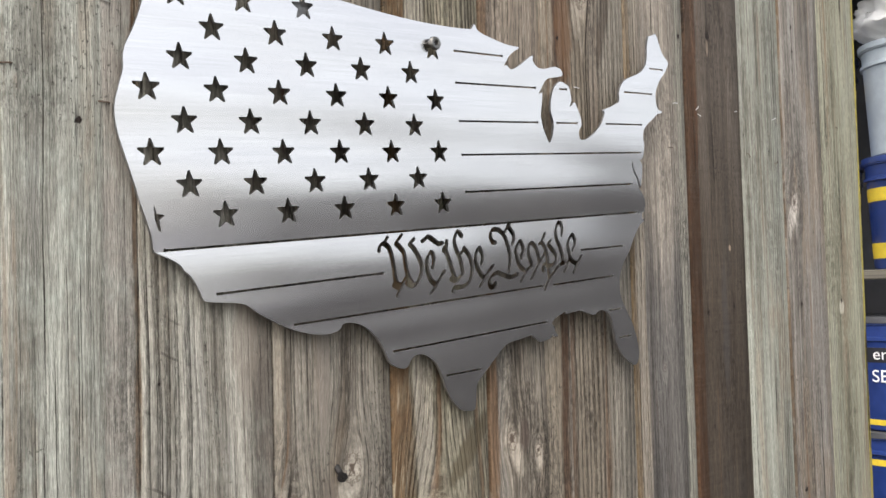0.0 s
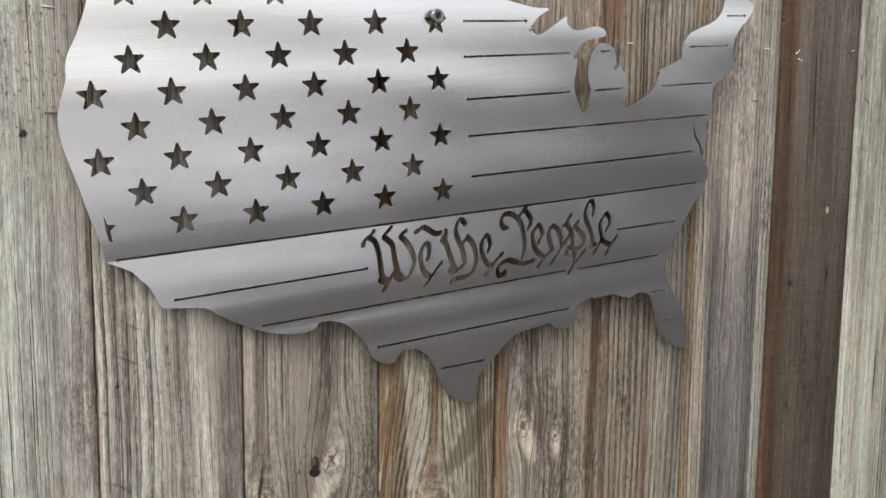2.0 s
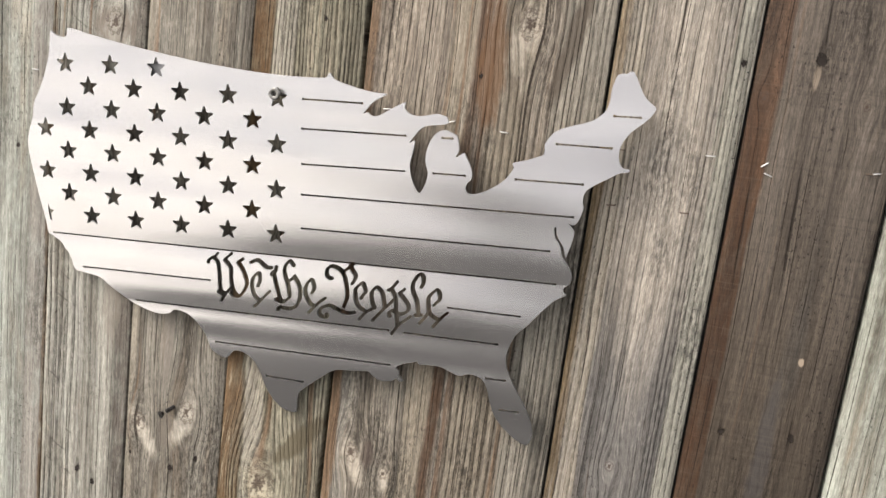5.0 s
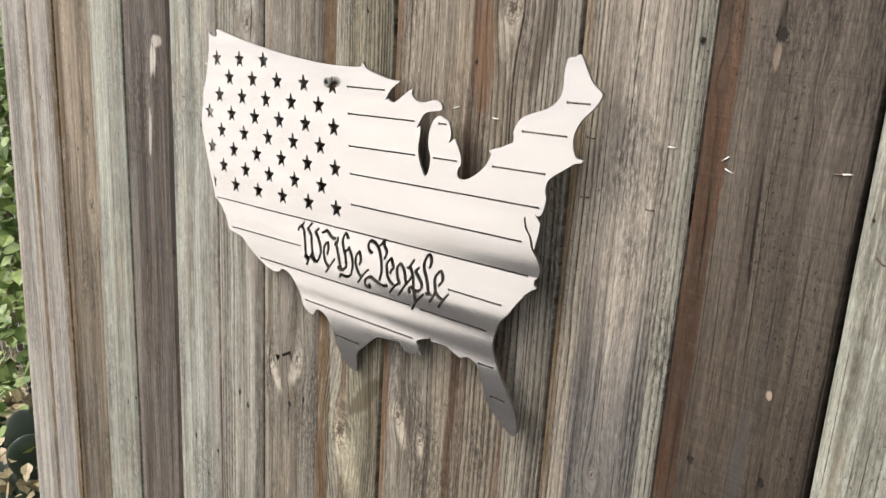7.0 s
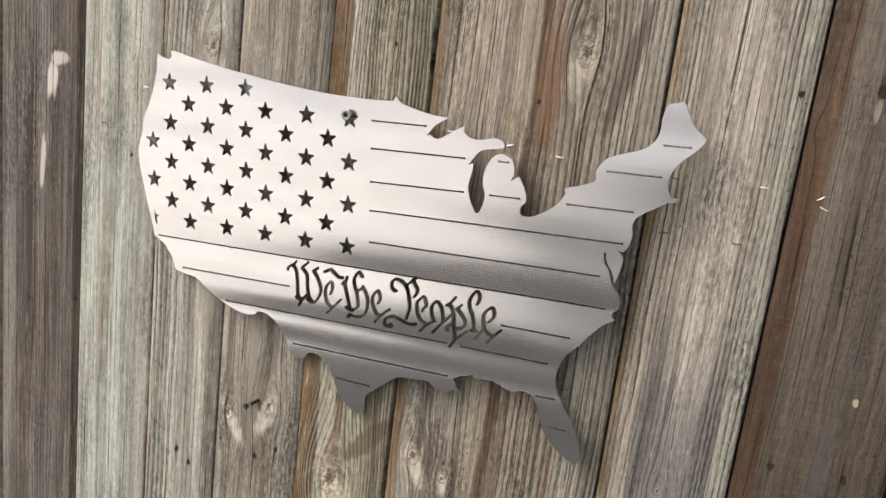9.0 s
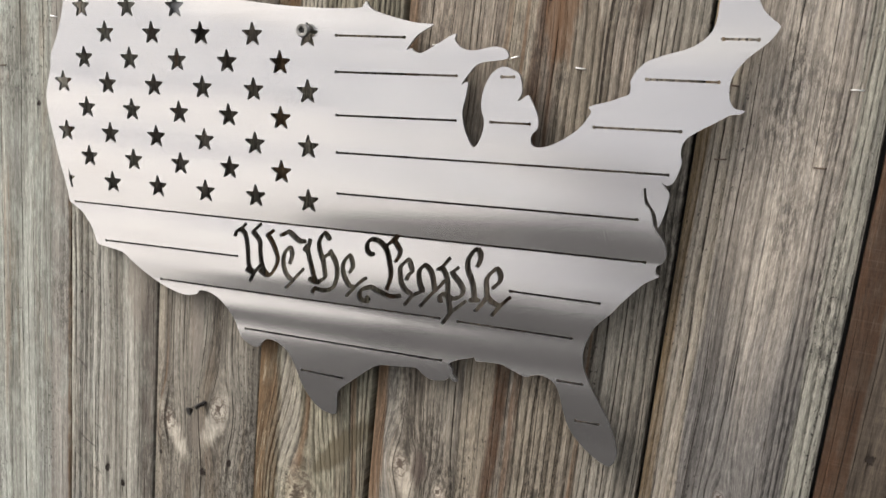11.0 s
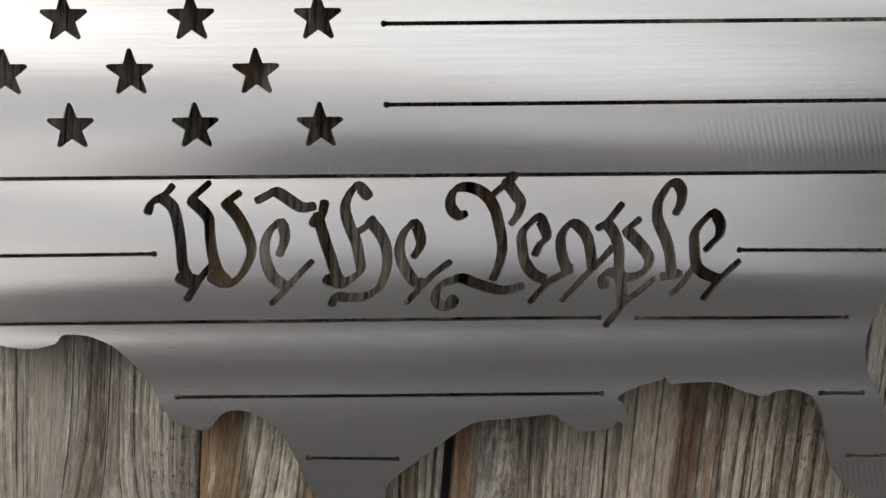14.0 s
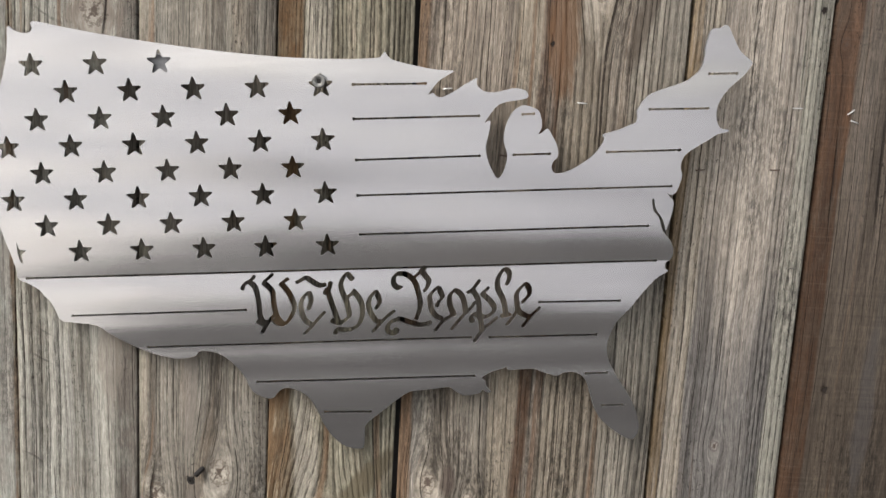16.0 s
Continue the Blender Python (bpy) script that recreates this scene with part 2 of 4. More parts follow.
def plain(name, colour, roughness=0.6, metallic=0.0, wear=0.25, scale=60.0, bump=0.0, bump_size=0.001):
    """A surface of one colour with stains at two scales."""
    g = Graph(name)
    a, b = g.noise(g.coord, scale, 4), g.noise(g.coord, scale / 9, 3)
    spots = g.math("ADD", g.math("MULTIPLY", a, 0.5), g.math("MULTIPLY", b, 0.5))
    g.set(Base_Color=g.mix(g.ramp(spots, 0.35, 0.65), [c * (1 - wear) for c in colour], [min(1, c * (1 + wear * 0.6)) for c in colour]),
          Roughness=g.ramp(a, 0.3, 0.7, max(0.05, roughness - 0.1), min(1, roughness + 0.1)), Metallic=metallic)
    if bump:
        g.set(Normal=g.bump(a, bump, bump_size))
    return g.mat


def brushed_steel():
    """Hand-sanded bare steel: fine scratches along the stripes and faint chatter marks."""
    g = Graph("brushed_steel")
    x, y, z = g.xyz(g.coord)
    along = g.math("ADD", x, g.math("MULTIPLY", z, 0.085))
    across = g.math("SUBTRACT", z, g.math("MULTIPLY", x, 0.085))
    scratch = g.noise(g.join(g.math("MULTIPLY", along, 9.0), 0.0, g.math("MULTIPLY", across, 700.0)), 1.0, 2, 0.5)
    patch = g.noise(g.join(g.math("MULTIPLY", along, 7.0), 5.0, g.math("MULTIPLY", across, 20.0)), 1.0, 1, 0.5)
    chatter = g.math("SINE", g.math("MULTIPLY", g.math("ADD", along, g.math("MULTIPLY", across, 0.25)), 2000.0))
    band = g.math("MULTIPLY", g.ramp(g.math("ABSOLUTE", g.math("ADD", across, 0.003)), 0.006, 0.016, 1.0, 0.0), g.ramp(along, 0.10, 0.20))
    smear = g.noise(g.join(g.math("MULTIPLY", along, 4.0), 9.0, g.math("MULTIPLY", across, 45.0)), 1.0, 3, 0.6)
    colour = g.mix(g.ramp(smear, 0.3, 0.7), (0.70, 0.69, 0.685), (0.755, 0.745, 0.735))
    colour = g.mix(g.ramp(scratch, 0.35, 0.65, 0.0, 0.13), colour, (0.45, 0.44, 0.445))
    colour = g.mix(g.math("MULTIPLY", band, g.ramp(chatter, -0.6, 0.8, 0.0, 0.45)), colour, (0.40, 0.39, 0.39))
    slanted = g.math("SINE", g.math("MULTIPLY", g.math("ADD", along, g.math("MULTIPLY", across, 0.9)), 2300.0))
    band_low = g.math("MULTIPLY", g.ramp(g.math("ABSOLUTE", g.math("ADD", across, 0.046)), 0.008, 0.024, 1.0, 0.0), g.ramp(along, 0.16, 0.22))
    colour = g.mix(g.math("MULTIPLY", band_low, g.ramp(slanted, -0.4, 0.9, 0.0, 0.26)), colour, (0.42, 0.41, 0.41))
    band_tip = g.math("MULTIPLY", g.ramp(g.math("ABSOLUTE", g.math("ADD", z, 0.166)), 0.004, 0.012, 1.0, 0.0), g.ramp(along, 0.22, 0.24))
    colour = g.mix(g.math("MULTIPLY", band_tip, g.ramp(chatter, -0.4, 0.9, 0.0, 0.4)), colour, (0.42, 0.41, 0.41))
    tarnish = g.noise(g.join(g.math("MULTIPLY", along, 5.0), 14.0, g.math("MULTIPLY", across, 9.0)), 1.0, 4, 0.6)
    colour = g.mix(g.ramp(tarnish, 0.50, 0.75, 0.0, 0.22), colour, (0.58, 0.52, 0.47))
    g.set(Base_Color=colour, Metallic=1.0, Roughness=g.ramp(patch, 0.3, 0.7, 0.195, 0.24),
          Anisotropic=0.6, Tangent=g.join(1.0, 0.0, 0.085))
    return g.mat


STEEL = brushed_steel()
CUT = plain("cut_steel_edge", (0.33, 0.325, 0.32), 0.45, 1.0, 0.3, 400)
SCREW = plain("zinc_screw", (0.22, 0.215, 0.20), 0.42, 1.0, 0.3, 500)
BLACK_SCREW = plain("black_screw", (0.03, 0.027, 0.025), 0.5, 0.6, 0.3, 600)
STAPLE = plain("staple_wire", (0.55, 0.54, 0.52), 0.4, 1.0, 0.2, 900)
RUST = plain("rusty_staple", (0.10, 0.07, 0.05), 0.7, 0.3, 0.4, 900)
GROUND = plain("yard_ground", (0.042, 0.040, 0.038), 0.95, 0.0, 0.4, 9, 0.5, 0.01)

GREY_REFLECTOR = plain("concrete", (0.28, 0.282, 0.295), 0.9, 0.0, 0.2, 12, 0.3, 0.004)


# ---- mesh helpers ----
def part(name, bm, material, parent=None, label="", smooth=None):
    me = bpy.data.meshes.new(name)
    bm.to_mesh(me)
    bm.free()
    for m in material if isinstance(material, (list, tuple)) else [material]:
        me.materials.append(m)
    if smooth is not None:
        for p in me.polygons:
            p.use_smooth = True
        me.set_sharp_from_angle(angle=radians(smooth))
    ob = new(name, me)
    ob.parent = parent
    if label:
        ob["label"] = label
    return ob


def thing(name, label, category, place=(0, 0, 0), group="", kind=""):
    ob = tagged(new(name), label, category, group, kind)
    ob.location = place
    return ob


def box(bm, lo, hi, bevel=0.0, segments=1):
    made = bmesh.ops.create_cube(bm, size=1.0)["verts"]
    for v in made:
        v.co = [a + (c + 0.5) * (b - a) for a, b, c in zip(lo, hi, v.co)]
    if bevel:
        edges = list({e for v in made for e in v.link_edges})
        bmesh.ops.bevel(bm, geom=edges, offset=bevel, segments=segments, affect="EDGES", profile=0.5)
    return bm


def turned(bm, profile, m=Matrix(), sides=24):
    """A solid of revolution about z from rows of (radius, height)."""
    rows = []
    for r, h in profile:
        rows.append([bm.verts.new(m @ Vector((r * math.cos(2 * math.pi * k / sides), r * math.sin(2 * math.pi * k / sides), h))) for k in range(sides)])
    for a, b in zip(rows, rows[1:]):
        for k in range(sides):
            bm.faces.new((a[k], a[(k + 1) % sides], b[(k + 1) % sides], b[k]))
    bm.faces.new(rows[0][::-1])
    bm.faces.new(rows[-1])
    return bm


def spline(points, steps=4, closed=False):
    """A smooth line through control points."""
    pts = [Vector(p) for p in points]
    out, n = [], len(pts)
    for k in range(n if closed else n - 1):
        p0, p1, p2, p3 = (pts[(k + d) % n] if closed else pts[min(max(k + d, 0), n - 1)] for d in (-1, 0, 1, 2))
        for s in range(steps):
            t = s / steps
            out.append(0.5 * (2 * p1 + (p2 - p0) * t + (2 * p0 - 5 * p1 + 4 * p2 - p3) * t * t + (3 * p1 - p0 - 3 * p2 + p3) * t ** 3))
    return out if closed else out + [pts[-1]]


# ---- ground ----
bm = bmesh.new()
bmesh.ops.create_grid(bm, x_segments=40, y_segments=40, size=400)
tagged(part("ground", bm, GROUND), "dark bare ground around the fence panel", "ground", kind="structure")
# unseen far slab, added so the steel reflects brighter ground beyond the dark
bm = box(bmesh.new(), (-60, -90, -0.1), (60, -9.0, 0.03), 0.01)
tagged(part("pavement", bm, GREY_REFLECTOR), "unseen grey slab added for the steel sign to reflect", "pavement", kind="structure")
# unseen pale slab, added as a reflector to brighten the steel from -x
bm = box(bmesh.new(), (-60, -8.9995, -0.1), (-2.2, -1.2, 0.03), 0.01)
tagged(part("pavement", bm, plain("pale_reflector", (0.52, 0.50, 0.47), 0.9, 0.0, 0.2, 12, 0.3, 0.004)), "unseen pale slab added to brighten the steel sign", "pavement", kind="structure")
# unseen wall, added only to darken what the steel reflects towards +x
tagged(part("wall_dark_helper", box(bmesh.new(), (2.95, -6.6, 0), (3.05, -0.36, 1.95), 0.004), plain("dark_helper_wall", (0.05, 0.05, 0.052), 0.85, 0, 0.3, 12)),
       "unseen dark wall added to darken the steel sign", "wall", kind="structure")

# ---- fence panel ----
BOTTOM, TOP = 0.04, 1.98


def board(left, right, material, parent, label, gap_left, gap_right, proud):
    """One picket: rounded edges that wander a little, real thickness."""
    rng = random.Random(int(1000 * left) + 77)
    width, thick, rows = right - left, 0.017, 36
    bm, rings = bmesh.new(), []
    wl = [rng.uniform(-1, 1) for _ in range(9)]
    wr = [rng.uniform(-1, 1) for _ in range(9)]
    for k in range(rows + 1):
        f = k / rows
        z = BOTTOM + f * (TOP - BOTTOM)
        a = 0.0004 * (wl[int(f * 7.99)] * (1 - f * 8 % 1) + wl[int(f * 7.99) + 1] * (f * 8 % 1))
        b = 0.0004 * (wr[int(f * 7.99)] * (1 - f * 8 % 1) + wr[int(f * 7.99) + 1] * (f * 8 % 1))
        x0, x1 = gap_left + a, width - gap_right + b
        cup = 0.0006
        section = [(x0, thick), (x0, 0.0016), (x0 + 0.0004, 0.0006), (x0 + 0.0016, 0.0), (x0 + 0.3 * width, -cup), (x1 - 0.3 * width, -cup),
                   (x1 - 0.0016, 0.0), (x1 - 0.0004, 0.0006), (x1, 0.0016), (x1, thick)]
        rings.append([bm.verts.new((x, y, z)) for x, y in section])
    for lo, hi in zip(rings, rings[1:]):
        for k in range(len(lo)):
            j = (k + 1) % len(lo)
            bm.faces.new((lo[k], lo[j], hi[j], hi[k]))
    bm.faces.new(rings[0][::-1])
    bm.faces.new(rings[-1])
    bmesh.ops.recalc_face_normals(bm, faces=bm.faces)
    ob = part("board", bm, material, parent, label, 35)
    ob.location = (left, -proud, 0)
    return ob


GREY_L, GREY_D = (0.34, 0.31, 0.265), (0.15, 0.128, 0.105)
RED_BROWN, ORANGE, OCHRE = (0.115, 0.052, 0.022), (0.15, 0.076, 0.027), (0.22, 0.145, 0.068)
TAN, CREAM, OLIVE, RUST_EDGE, EDGE = (0.36, 0.29, 0.20), (0.50, 0.45, 0.37), (0.23, 0.19, 0.13), (0.088, 0.043, 0.021), (0.15, 0.095, 0.05)
# left, right, light, dark, bands, knots, holes, contrast, ring spacing, cracks, label, and what else sets the board apart
BOARDS = [
    (-1.222, -1.078, (0.57, 0.535, 0.50), (0.36, 0.33, 0.30), ((0.128, 0.15, OCHRE),), (), ((0.1, 1.36, 0.003),), 0.9, 0.009, 0.4, "pale grey-beige weathered board", dict(smooth=0.5, warmth=0.6)),
    (-1.078, -0.945, (0.55, 0.515, 0.49), (0.36, 0.33, 0.31), ((-0.01, 0.008, EDGE), (0.11, 0.14, OCHRE)), (), ((0.05, 1.47, 0.003), (0.07, 0.95, 0.003)), 0.9, 0.008, 0.9, "pale weathered board with a long crack", dict(smooth=0.5, warmth=0.5)),
    (-0.945, -0.79, (0.31, 0.26, 0.205), (0.15, 0.12, 0.09), ((-0.01, 0.016, OCHRE), (0.016, 0.028, (0.10, 0.06, 0.035)), (0.140, 0.16, TAN)),
     ((0.129, 1.283, 0.013, 0.0, 0.35), (0.012, 1.385, 0.012, 0.3, 0.3)), ((0.081, 1.391, 0.004), (0.116, 1.07, 0.004), (0.06, 1.55, 0.002)), 1.0, 0.006, 0.5, "brown-grey weathered board with tan edges",
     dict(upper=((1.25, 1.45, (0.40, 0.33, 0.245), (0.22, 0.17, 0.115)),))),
    (-0.79, -0.65, (0.54, 0.545, 0.485), (0.34, 0.33, 0.285), ((-0.01, 0.004, EDGE),), (), ((0.018, 0.913, 0.0045), (0.133, 0.926, 0.0045), (0.100, 0.905, 0.004), (0.11, 1.45, 0.002)), 0.9, 0.008, 0.35, "pale greenish weathered board", dict(smooth=0.6, warmth=0.6)),
    (-0.65, -0.482, (0.225, 0.192, 0.170), (0.10, 0.082, 0.072), ((0.153, 0.18, (0.06, 0.04, 0.028)),), (), ((0.062, 1.250, 0.0045), (0.160, 1.271, 0.005)), 1.2, 0.007, 0.6, "dark grey weathered board with pale scuffs",
     dict(warmth=0.5, stains=((0.105, 1.60, 0.012, 0.035, 0.1, (0.46, 0.42, 0.37), 0.9), (0.118, 1.632, 0.022, 0.012, 0.0, (0.46, 0.41, 0.36), 0.8), (0.088, 1.475, 0.007, 0.05, 0.05, (0.42, 0.38, 0.34), 0.85),
                              (0.062, 1.34, 0.008, 0.10, 0.0, (0.035, 0.028, 0.025), 0.85), (0.160, 1.38, 0.010, 0.13, 0.0, (0.035, 0.028, 0.025), 0.85)))),
    (-0.482, -0.34, (0.56, 0.565, 0.515), (0.35, 0.34, 0.30), ((0.112, 0.15, (0.40, 0.36, 0.31)), (0.1385, 0.16, ORANGE)), (), ((0.094, 1.514, 0.0036), (0.056, 0.942, 0.005), (0.129, 0.942, 0.005), (0.097, 0.883, 0.004)), 0.9, 0.0095, 0.55, "pale greenish weathered board", dict(smooth=0.45, warmth=0.7)),
    (-0.34, -0.2125, (0.50, 0.475, 0.425), (0.26, 0.235, 0.20), ((-0.01, 0.0015, ORANGE), (0.108, 0.14, (0.27, 0.23, 0.19))), ((0.085, 1.685, 0.014, 0.0, 0.3),),
     ((0.017, 1.30, 0.0018), (0.059, 1.084, 0.005), (0.083, 1.07, 0.0045)), 1.0, 0.0085, 0.35, "pale weathered board with fine saw scratches",
     dict(smooth=0.3, saw=((0.004, 0.06),), ridges=((0.0, 0.05, 0.009),), stains=((0.098, 1.33, 0.016, 0.07, 0.0, (0.23, 0.195, 0.16), 0.55), (0.085, 1.68, 0.034, 0.03, 0.0, (0.16, 0.13, 0.105), 0.8)))),
    (-0.2125, -0.073, (0.37, 0.335, 0.29), (0.175, 0.15, 0.125), ((-0.01, 0.012, (0.33, 0.29, 0.23)),), ((0.088, 1.200, 0.013, 0.3, 0.85), (0.019, 1.172, 0.012, -0.6, 0.85)),
     ((0.070, 1.118, 0.005), (0.105, 1.139, 0.0045), (0.009, 1.126, 0.003)), 1.0, 0.0075, 0.5, "grey weathered board with pale knots",
     dict(smooth=0.1, stains=((0.060, 1.17, 0.012, 0.035, 0.0, (0.16, 0.135, 0.11), 0.6), (0.055, 1.30, 0.010, 0.09, 0.0, (0.19, 0.165, 0.14), 0.6)))),
    (-0.073, 0.0675, (0.40, 0.365, 0.285), (0.185, 0.155, 0.11), ((-0.01, 0.026, ORANGE), (0.026, 0.0285, (0.05, 0.03, 0.018)), (0.030, 0.054, CREAM)), ((0.058, 1.128, 0.025, -0.3, 0.7),), ((0.09, 1.72, 0.003),), 1.15, 0.0062, 0.4,
     "streaky tan weathered board with an orange edge", dict(ridges=((0.030, 0.145, 0.0055),), stains=((0.108, 1.198, 0.020, 0.045, 0.75, (0.10, 0.082, 0.050), 0.8),))),
    (0.0675, 0.347, (0.34, 0.30, 0.255), (0.16, 0.135, 0.11), ((-0.01, 0.015, (0.21, 0.12, 0.06)), (0.100, 0.127, (0.33, 0.28, 0.21)), (0.127, 0.140, RED_BROWN), (0.147, 0.154, RED_BROWN), (0.154, 0.20, (0.22, 0.18, 0.13)), (0.222, 0.29, (0.35, 0.315, 0.255))),
     ((0.037, 1.198, 0.011, -0.3, 0.85), (0.081, 1.180, 0.007, 0.0, 0.8), (0.186, 1.74, 0.014, 0.2, 0.6)), ((0.139, 1.678, 0.003),), 1.1, 0.0078, 0.6, "wide grey board with brown streaks and two pale knots",
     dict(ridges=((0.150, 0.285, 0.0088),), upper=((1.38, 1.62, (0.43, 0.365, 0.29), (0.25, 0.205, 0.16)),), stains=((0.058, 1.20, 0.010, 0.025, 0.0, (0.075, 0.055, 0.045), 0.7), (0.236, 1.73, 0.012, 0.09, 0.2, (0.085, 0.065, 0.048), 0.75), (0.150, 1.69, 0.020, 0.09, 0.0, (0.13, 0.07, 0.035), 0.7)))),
    (0.347, 0.494, (0.225, 0.208, 0.198), (0.11, 0.10, 0.096), ((-0.01, 0.013, (0.23, 0.155, 0.075)), (0.013, 0.034, (0.36, 0.31, 0.24)), (0.122, 0.15, (0.43, 0.41, 0.33))), ((0.071, 1.255, 0.006, 0.0, 0.5),), ((0.135, 1.726, 0.004),), 1.1, 0.007, 0.6,
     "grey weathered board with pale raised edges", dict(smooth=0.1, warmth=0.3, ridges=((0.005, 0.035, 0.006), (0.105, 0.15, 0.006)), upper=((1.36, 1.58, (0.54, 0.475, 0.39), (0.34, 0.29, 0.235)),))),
    (0.494, 0.648, (0.108, 0.085, 0.066), (0.068, 0.052, 0.040), ((-0.01, 0.027, RUST_EDGE),), ((0.014, 1.695, 0.006, 0.0, 0.0), (0.114, 1.699, 0.005, 0.0, 0.1)),
     ((0.062, 1.739, 0.007), (0.038, 1.326, 0.005), (0.111, 1.334, 0.0055), (0.044, 1.16, 0.003)), 0.8, 0.010, 0.45, "dark brown weathered board with a rusty edge",
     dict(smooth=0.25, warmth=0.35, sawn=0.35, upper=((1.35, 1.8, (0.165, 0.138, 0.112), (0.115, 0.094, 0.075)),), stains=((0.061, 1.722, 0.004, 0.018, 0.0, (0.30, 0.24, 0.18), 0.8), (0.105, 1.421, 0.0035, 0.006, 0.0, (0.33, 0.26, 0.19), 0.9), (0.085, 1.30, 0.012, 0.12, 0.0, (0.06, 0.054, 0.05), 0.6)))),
    (0.648, 0.785, (0.53, 0.535, 0.475), (0.32, 0.305, 0.255), (), (), ((0.01, 1.60, 0.002), (0.09, 1.58, 0.002)), 1.0, 0.008, 0.5, "pale greenish weathered board", dict(smooth=0.5, warmth=0.8, ridges=((0.09, 0.13, 0.007),))),
    (0.785, 0.93, (0.45, 0.415, 0.385), (0.25, 0.22, 0.195), ((-0.01, 0.004, EDGE),), ((0.032, 1.50, 0.014, 0.3, 0.7),), ((0.045, 1.80, 0.004), (0.045, 1.758, 0.0035), (0.044, 1.328, 0.004), (0.034, 1.021, 0.006)), 0.9, 0.0085, 0.8, "pinkish grey weathered board with a knot", dict(smooth=0.35)),
    (0.93, 1.09, (0.47, 0.46, 0.365), (0.30, 0.28, 0.205), ((0.1475, 0.18, (0.55, 0.44, 0.06)),), (), ((0.055, 1.330, 0.005), (0.05, 1.55, 0.002)), 0.9, 0.008, 0.4, "pale yellow-green weathered end board",
     dict(smooth=0.5, ridges=((0.0, 0.05, 0.007),), stains=((0.055, 1.318, 0.012, 0.016, 0.0, (0.50, 0.47, 0.38), 0.8),))),
]
# widths of the open joints between neighbours
JOINTS = (0.004, 0.004, 0.003, 0.0024, 0.003, 0.002, 0.0008, 0.0023, 0.0018, 0.0055, 0.0036, 0.0036, 0.0042, 0.0026, 0.0022, 0.004)
PROUD = (0.0, 0.0015, -0.001, 0.001, -0.0012, 0.0005, 0.0005, -0.0005, 0.0012, 0.0, -0.0012, 0.0012, -0.001, 0.0006, 0.0)
panel = thing("fence_panel", "weathered wooden fence panel of upright boards", "fence", kind="structure")
for n, (x0, x1, light, dark, bands, knots, holes, contrast, pitch, cracks, label, more) in enumerate(BOARDS):
    mat = wood("weathered_board", light, dark, bands, knots, holes, contrast, pitch, cracks, n * 3.7, **more)
    board(x0, x1, mat, panel, label, JOINTS[n] / 2, JOINTS[n + 1] / 2, PROUD[n])
RAIL = wood("rail_wood", GREY_L, GREY_D, seed=91.0)
# unseen dark sheet, added to keep the open joints dark
part("backing", box(bmesh.new(), (-1.215, 0.0175, 0.06), (1.08, 0.0193, 1.95)), plain("gap_blocker", (0.03, 0.028, 0.026), 0.9, 0, 0.3, 40), panel, "added dark sheet blocking light through the board gaps")
for z in (0.35, 1.0, 1.72):
    part("back_rail", box(bmesh.new(), (-1.22, 0.0195, z), (1.085, 0.055, z + 0.088), 0.002), RAIL, panel, "sawn wooden back rail")
for x in (-1.1, 0.0, 0.98):
    part("post", box(bmesh.new(), (x - 0.045, 0.0555, -0.02), (x + 0.045, 0.145, 1.95), 0.003), RAIL, panel, "square wooden post")


